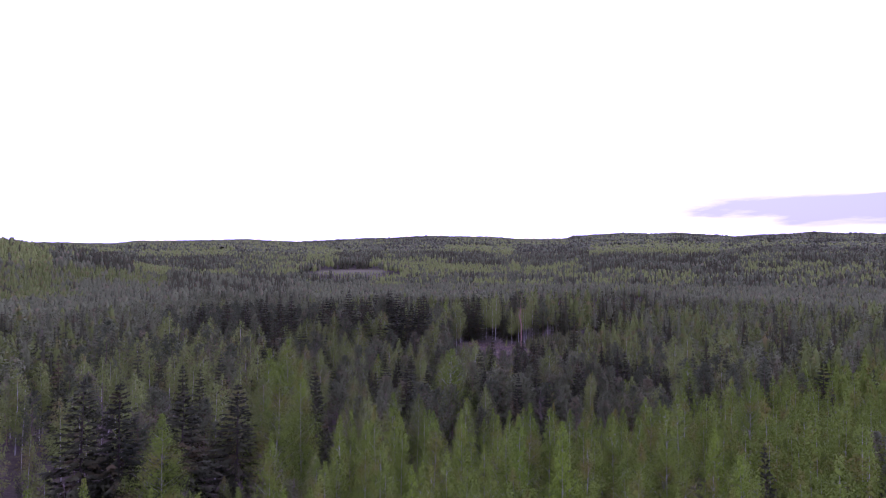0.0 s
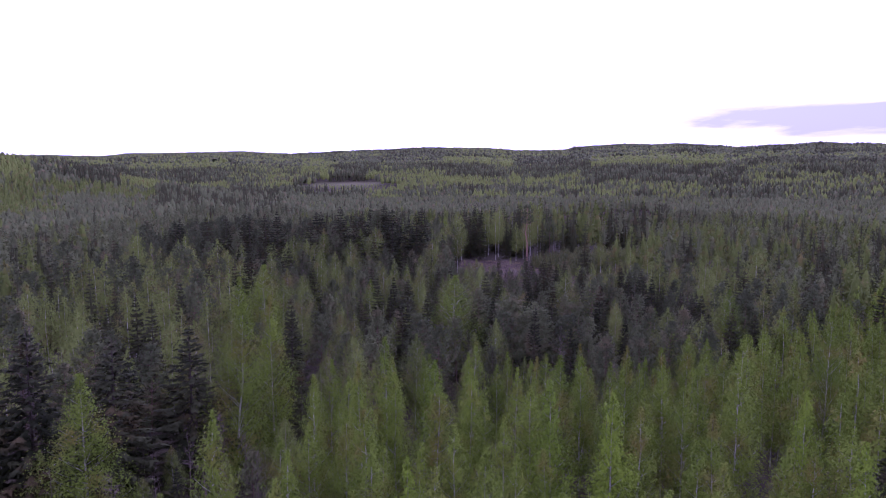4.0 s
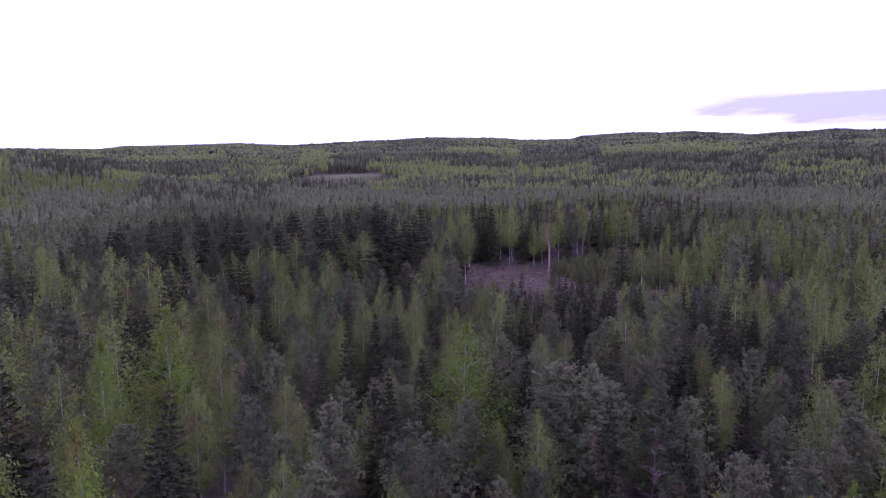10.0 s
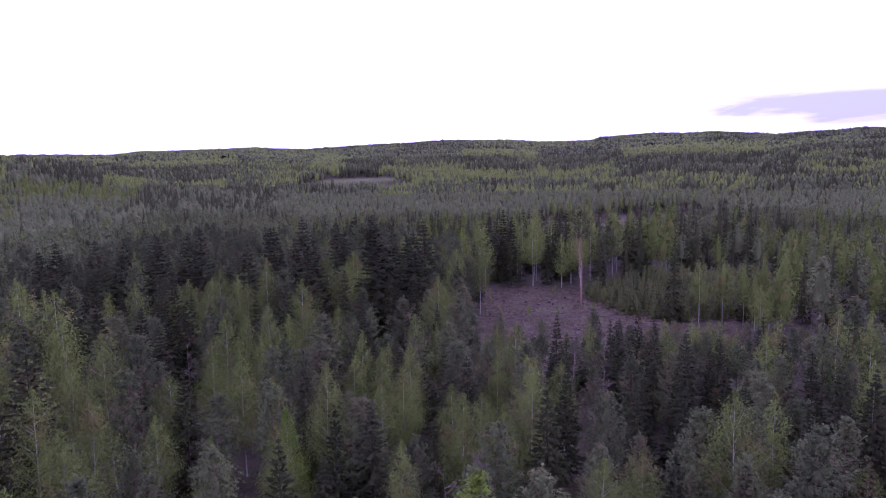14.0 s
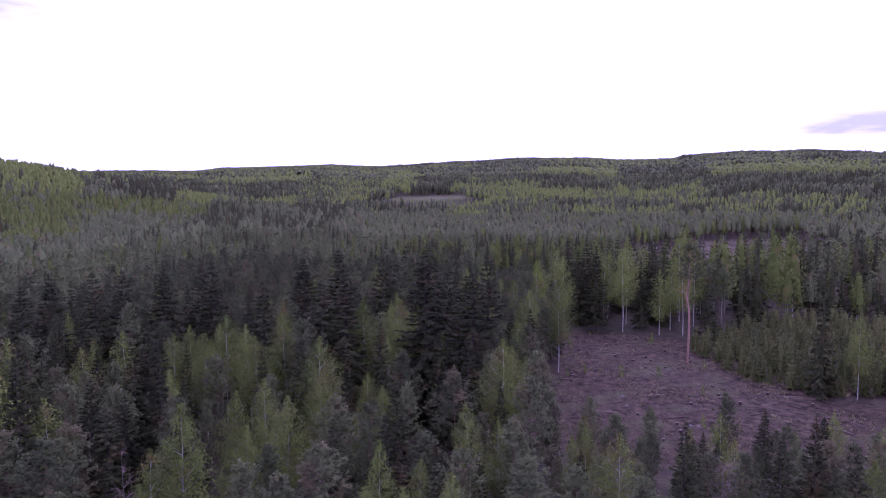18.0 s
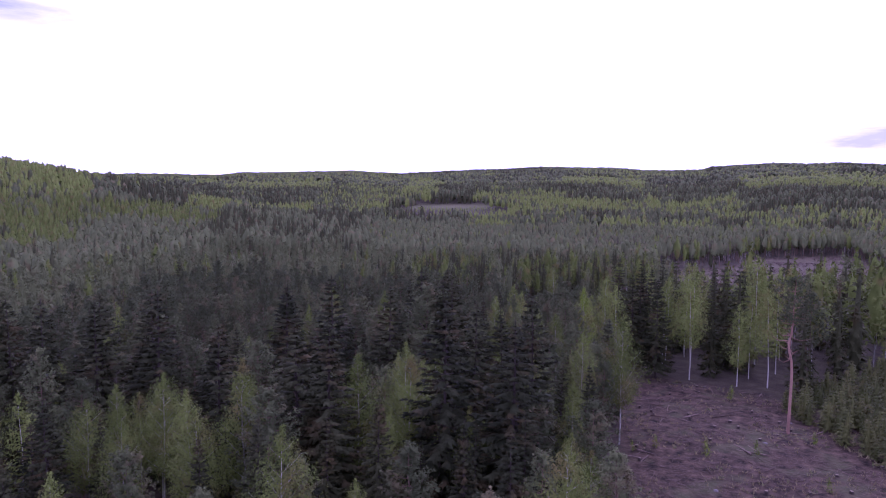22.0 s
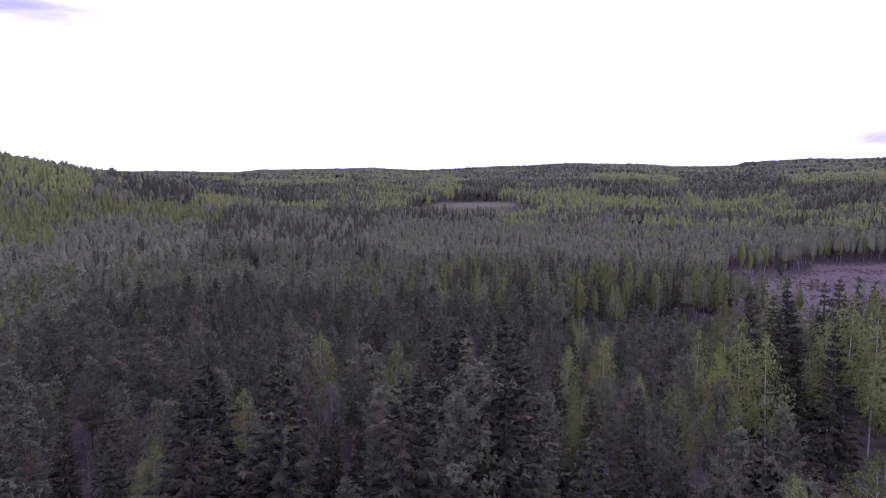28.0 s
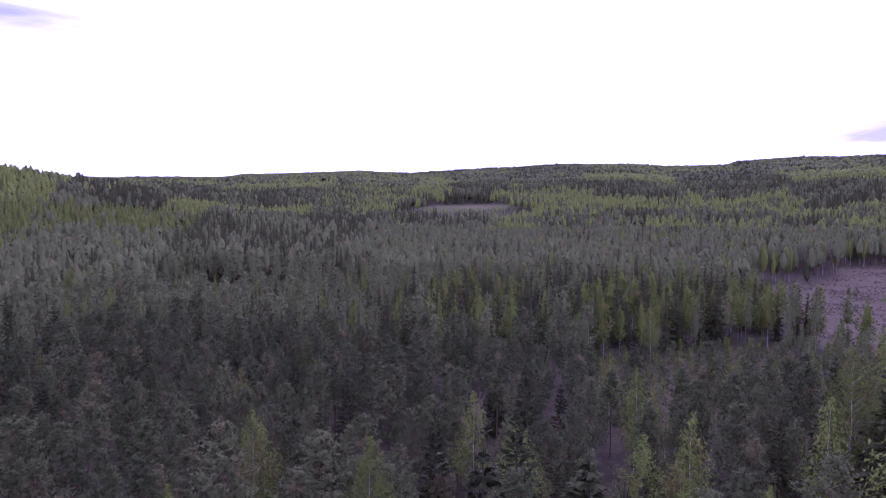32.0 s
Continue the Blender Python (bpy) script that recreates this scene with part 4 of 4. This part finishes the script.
WOODS = {BIRCH: ("birch_wood", "green birch wood seen over its tops", "birch wood", 14.0, [BIRCH_BARK, BIRCH_LEAF]),
         PINE: ("pine_wood", "grey-green pine wood seen over its tops", "pine wood", 13.5, [PINE_BARK, PINE_NEEDLE]),
         SPRUCE: ("spruce_wood", "dark pointed spruce wood", "spruce wood", 18.0, [SPRUCE_BARK, SPRUCE_NEEDLE]),
         BARE: ("bare_wood", "pale leafless birches at the edge of the heath", "bare wood", 13.0, [DRY_TWIG, DRY_TWIG])}
old_shapes = {"_beside": [birch_shape(560 + k, 14.0, 0.28 + 0.05 * (k % 3), 2.2 + 0.2 * (k % 3), 46, 2000, 0.25, 0.36, 0.56 + 0.06 * (k % 3), 4, twigs=False) for k in range(6)],
              "": [birch_shape(580 + k, 14.0, 0.28 + 0.05 * (k % 3), 2.15 + 0.2 * (k % 3), 30, 360, 0.54, 0.36, 0.56 + 0.06 * (k % 3), 3, (4, 5), 0.4, False) for k in range(6)]}
for kind, (name, label, category, usual, mats) in WOODS.items():
    for shapes, chosen, end in ((middle_models, fair, "_beside"), (mid_models, plain & ~fair, "")):
        for age, leaves in (("young_", None), ("", OLD_BIRCH_LEAF)):
            k = chosen & (kinds == kind)
            if kind == BIRCH:
                k = k & (young if age else ~young)
            elif age:
                continue
            if not k.any():
                continue
            grown = kind == BIRCH and not age
            mass(age + name + end, label, category, places_x[k], places_y[k], heights[k], np.radians(turns[k]), old_shapes[end] if grown else shapes[kind], usual,
                 [BIRCH_BARK, leaves] if grown else mats, 20 + kind)

# lowest leaves, half width, belly, tip of the far crowns
FAR_CROWNS = {BIRCH: (0.28, 2.1, 0.4, 0.6), PINE: (0.4, 2.4, 0.4, 0.5), SPRUCE: (0.04, 2.3, 0.1, 0.8), BARE: (0.35, 1.1, 0.5, 0.6)}


def far_woods(name_end, ring, step, seed, arms, widen, skirts=4, ragged=(0, 1.0)):
    """A ring of woods, thinner and simpler the farther off."""
    inner, outer = ring
    x, y = scatter(-0.95 * outer, 0.75 * outer, -60, outer, step, seed)
    reach = np.hypot(x, y)
    ok = in_view(x, y) & (reach < outer) & (reach >= inner)
    if inner == 0:
        ok = in_view(x, y) & (reach < outer) & ~((x > -150) & (x < 170) & (y < 420))
    x, y = x[ok], y[ok]
    kind, h = woods(x, y, seed + 1)
    turn = np.random.RandomState(seed + 2).uniform(0, math.tau, len(x))
    for one, (name, label, category, usual, mats) in WOODS.items():
        k = (kind == one) & (h > 0)
        if k.any():
            low, wide, belly, tip = FAR_CROWNS[one]
            shapes = [list(bare_shape(seed + 40 + q, usual, 12, 1.5, 0.35, 4, 3)) for q in range(4)] if one == BARE else [[far_shape(seed + 40 + q, usual, low, wide * widen * (0.9 + 0.06 * (q % 4)), belly, tip, skirts, arms + 3, *ragged)] for q in range(9)]
            if ragged[0] > 40 and one != BARE:
                shapes = [[tube([(0, 0, -0.3), (0, 0, usual * 0.6)], [0.14, 0.08], 3)] + shape for shape in shapes]
            mass(name + name_end, label.replace("seen over its tops", "on distant slopes"), category, x[k], y[k], h[k], turn[k], shapes, usual, (mats[:1] if len(shapes[0]) > 1 else []) + [OLD_BIRCH_LEAF if one == BIRCH else mats[1]], seed + 3 + one)


far_woods("_behind", (0, 640), 3.8, 31, 2, 1.0, 3, (64, 0.72))
far_woods("_slope", (640, 1150), 5.0, 51, 2, 1.25, 3, (16, 1.3))
far_woods("_ridge", (1150, 2050), 7.4, 71, 2, 1.8, 2)


# ------------------------------------------------------------------ the lone seed pine in the clearing
def seed_pine(x, y):
    root = tagged(new("seed_pine"), "tall lone pine with a crooked reddish stem in the clearing", "pine tree")
    r = np.random.RandomState(900)
    z = np.array([-0.3, 3, 6, 8.5, 10, 11.2, 12.4, 13.6, 15, 17, 19, 21.2])
    off = np.array([0, 0.05, 0.1, 0.1, -0.05, -0.4, -0.55, -0.2, -0.1, -0.1, 0, 0.1])
    line = np.column_stack([off, off * 0.3, z])
    wide = np.interp(z, [0, 10, 16, 21.8], [0.22, 0.155, 0.10, 0.02])
    wood, crown = pine_shape(901, 21.8, 0.68, 2.7, 9, 5, 22, 6, 0.24, tip=0.5, girth=0.02, sway=0.02, dead=0)
    part("trunk", *merge([tube(line, wide, 8), wood]), SEED_BARK, root)
    for k in range(20):
        # dead crooked limbs under the crown
        h, a, q = r.uniform(9.5, 15.0), r.uniform(0, math.tau), r.uniform(1.1, 2.6)
        foot = on_stem(line, np.array([h]))[0]
        tip = foot + np.array([math.cos(a) * q, math.sin(a) * q, q * r.uniform(-0.2, 0.55)])
        mid = (foot + tip) / 2 + np.array([0, 0, -0.2 * q]) + r.normal(size=3) * 0.1
        part("limb", *merge([tube([foot, mid, tip], [0.06, 0.045, 0.015], 4), tube([mid, mid + (tip - foot) * 0.3 + np.array([0, 0, 0.35])], [0.03, 0.01], 3)]), SEED_BARK, root, "dead reddish-grey limb")
    part("crown", *crown[:2], PINE_NEEDLE, root, "", crown[2])
    stand_at(root, x, y)


seed_pine(27.4, 229.8)

# ------------------------------------------------------------------ young spruces planted beside the clearing, shrubs on the heath
saplings = [tree("young_spruce", "bushy young planted spruce beside the clearing", "young spruce", "planted young spruces",
                 spruce_shape(950 + k, 3.6, 0.02, 1.0, 11, 8, 9, 0.34, 4, 0.1, 0.3, twigs=False, body=(4, 5)), SPRUCE_BARK, YOUNG_NEEDLE) for k in range(5)]
shrubs = [tree("young_pine", "thin brownish young pine on open ground", "young pine", "young pines on open ground",
               pine_shape(970 + k, 3.4, 0.12, 0.85, 6, 5, 5, 4, 0.24, sides=4, girth=0.04, sway=0.03, dead=0, twigs=False), PINE_BARK, PINE_NEEDLE) for k in range(4)]
bushes = [tree("birch_bush", "light green birch sapling on felled ground", "birch sapling", "birch saplings on felled ground",
               birch_shape(980 + k, 3.0, 0.12, 0.7, 16, 420, 0.14, sides=4, twigs=False), BIRCH_BARK, BIRCH_LEAF) for k in range(4)]
sx, sy = scatter(28, 90, 205, 268, 1.95, 61)
sr = np.random.RandomState(62)
ok = inside(sx, sy, PLANTING) & (sr.uniform(size=len(sx)) < 0.85)
sx, sy = sx[ok], sy[ok]
near_first = np.argsort(sx + 0.7 * sy)
for k in near_first[:290]:
    plant(saplings, 3.6, float(sx[k]), float(sy[k]), float(sr.uniform(2.2, 5.6)), float(sr.uniform(0, 360)), float(sr.uniform(0.9, 1.25)))
rest = near_first[290:]
mass("young_spruces", "green thicket of young planted spruces", "young spruces", sx[rest], sy[rest], sr.uniform(2.4, 5.8, len(rest)), sr.uniform(0, 6.28, len(rest)),
     [spruce_shape(960 + k, 3.6, 0.02, 1.05, 8, 6, 4, 0.5, 3, 0.1, 0.4, twigs=False, body=(4, 5)) for k in range(5)], 3.6, [SPRUCE_BARK, YOUNG_NEEDLE], 96)
sx, sy = scatter(-20, 110, 285, 460, 2.3, 63)
for x, y in zip(sx, sy):
    if (inside(x, y, SCRUB) and sr.uniform() < 0.8) or (inside(x, y, HEATH) and sr.uniform() < 0.035):
        low = sr.uniform() < 0.6
        plant(shrubs if low else bushes, 3.4 if low else 3.0, float(x), float(y), float(sr.uniform(1.6, 4.2)), float(sr.uniform(0, 360)))
sx, sy = scatter(0, 64, 188, 252, 5.5, 64)
for x, y in zip(sx, sy):
    if inside(x, y, CLEARING) and sr.uniform() < 0.12:
        plant(bushes, 3.0, float(x), float(y), float(sr.uniform(0.8, 2.4)), float(sr.uniform(0, 360)))


# ------------------------------------------------------------------ stumps, logs, slash and stones in the clearing
def stump(seed):
    r = np.random.RandomState(seed)
    root = tagged(new("stump"), "low grey pine stump with a pale cut top", "stump", "stumps in the clearing")
    h, q = r.uniform(0.22, 0.4), r.uniform(0.13, 0.22)
    part("bark", *tube([(0, 0, -0.15), (0, 0, 0.05), (0, 0, h)], [q * 1.45, q * 1.1, q], 9), SPRUCE_BARK, root)
    t = np.arange(9) * math.tau / 9
    top = np.column_stack([np.cos(t) * q * 0.97, np.sin(t) * q * 0.97, np.full(9, h + 0.004)])
    part("cut_face", np.concatenate([top, [[0, 0, h + 0.012]]]), [(k, (k + 1) % 9, 9) for k in range(9)], CUT_WOOD, root, "pale sawn face")
    return root


def log(seed):
    r = np.random.RandomState(seed)
    n, q = r.uniform(2.2, 5.0), r.uniform(0.06, 0.12)
    root = tagged(new("log"), "pale weathered log lying on felled ground", "log", "logs in the clearing")
    line = [(-n / 2, 0, q), (0, r.normal() * 0.08, q * 1.15), (n / 2, 0, q)]
    part("bark", *tube(line, [q, q * 0.9, q * 0.7], 7), SLASH_WOOD, root)
    t = np.arange(7) * math.tau / 7
    for x, w, sign in ((-n / 2 - 0.004, q, 1), (n / 2 + 0.004, q * 0.7, -1)):
        ring = np.column_stack([np.full(7, x), np.cos(t) * w, q + np.sin(t) * w])
        part("cut_face", np.concatenate([ring, [[x, 0, q]]]), [(k, (k + 1) % 7, 7)[::sign] for k in range(7)], CUT_WOOD, root, "pale sawn face")
    return root


def stone(seed):
    r = np.random.RandomState(seed)
    bm = bmesh.new()
    bmesh.ops.create_icosphere(bm, subdivisions=2, radius=1)
    for v in bm.verts:
        v.co *= 0.8 + 0.35 * noise.noise(v.co * 1.3 + Vector((seed, 0, 0)))
        v.co.z *= 0.6
    me = bpy.data.meshes.new("stone")
    bm.to_mesh(me)
    bm.free()
    me.materials.append(STONE)
    return tagged(new("stone", me), "pale rounded boulder lying on the torn ground", "stone", "stones in the clearing")


stumps, logs, stones = [stump(1000 + k) for k in range(4)], [log(1010 + k) for k in range(5)], [stone(1020 + k) for k in range(3)]
cx, cy = scatter(-2, 66, 186, 255, 1.0, 65)
ok = inside(cx, cy, CLEARING)
cx, cy = cx[ok], cy[ok]
order = np.random.RandomState(66).permutation(len(cx))
for k, j in enumerate(order[:150]):
    x, y, turn = float(cx[j]), float(cy[j]), float(sr.uniform(0, 360))
    if k < 60:
        plant(stumps, 1.0, x, y, float(sr.uniform(0.8, 1.4)), turn)
    elif k < 130:
        plant(logs, 1.0, x, y, float(sr.uniform(0.6, 1.2)), turn)
    else:
        plant(stones, 1.0, x, y, float(sr.uniform(0.12, 0.4)), turn)

# branches and twigs in loose swathes
r = np.random.RandomState(67)
n = 15000
bx, by = r.uniform(-2, 66, n), r.uniform(186, 256, n)
keep = inside(bx, by, CLEARING) & (waves(bx, by, 68, 9) + 0.7 * waves(bx, by, 69, 3.5) + r.normal(size=n) * 0.5 > -0.1)
bx, by = bx[keep], by[keep]
n = len(bx)
a = 0.5 + 0.5 * waves(bx, by, 77, 40) + r.normal(size=n) * 0.9
foot = np.column_stack([bx, by, land(bx, by) + 0.12 * waves(bx, by, 21, 6) + r.uniform(0.02, 0.14, n)])
way = np.column_stack([np.cos(a), np.sin(a), r.normal(size=n) * 0.12])
size = r.uniform(0.3, 1.9, n) ** 1.0
across = np.cross(way, (0, 0, 1.0))
rise = np.cross(across, way)
thick = 0.012 + 0.016 * size
tri = np.stack([across * 0.9, -across * 0.45 + rise * 0.8, -across * 0.45 - rise * 0.8], 1)
v0 = foot[:, None] + tri * thick[:, None, None]
v1 = (foot + way * size[:, None])[:, None] + tri * thick[:, None, None] * 0.35
verts = np.concatenate([v0, v1], 1).reshape(-1, 3)
pattern = np.array([(0, 1, 4), (0, 4, 3), (1, 2, 5), (1, 5, 4), (2, 0, 3), (2, 3, 5)])
faces = (pattern[None] + (np.arange(n) * 6)[:, None, None]).reshape(-1, 3)
tagged(new("slash", mesh_from("slash", verts, faces, [SLASH_WOOD])), "grey-brown felled branches strewn over the clearing", "slash", kind="stuff")


def tufts(name, label, outline, box, count, size, mat, seed, patch):
    """Grass and dwarf shrubs in patches."""
    r = np.random.RandomState(seed)
    x, y = r.uniform(box[0], box[1], count), r.uniform(box[2], box[3], count)
    ok = inside(x, y, outline) & (waves(x, y, seed + 1, patch) + r.normal(size=count) * 0.4 > 0.15)
    x, y = x[ok], y[ok]
    base = np.repeat(np.column_stack([x, y, land(x, y) - 0.02 + 0.12 * waves(x, y, 21, 6)]), 4, 0)
    base[:, :2] += r.normal(size=(len(base), 2)) * 0.12
    way = r.normal(size=(len(base), 3)) * (0.6, 0.6, 0.2) + (0, 0, 0.9)
    v, f = flakes(base, way, size * r.uniform(0.5, 1.3, len(base)), size * 0.3, r)
    tagged(new(name, mesh_from(name, v, f, [mat])), label, "grass", kind="stuff")


tufts("clearing_grass", "dry tufts of grass and moss on felled ground", CLEARING, (-2, 66, 186, 256), 6000, 0.4, DRY_GRASS, 81, 11)
tufts("planting_grass", "yellowed grass between young spruces", PLANTING, (28, 90, 205, 268), 6000, 0.6, DRY_GRASS, 83, 14)
tufts("heath_grass", "red-brown dwarf shrubs and dry grass on the heath", HEATH, (30, 172, 358, 566), 14000, 0.8, DRY_TWIG, 85, 24)
tufts("scrub_grass", "yellow-green grass and dwarf shrubs between young pines", SCRUB, (-18, 26, 288, 358), 9000, 0.7, DRY_GRASS, 87, 30)
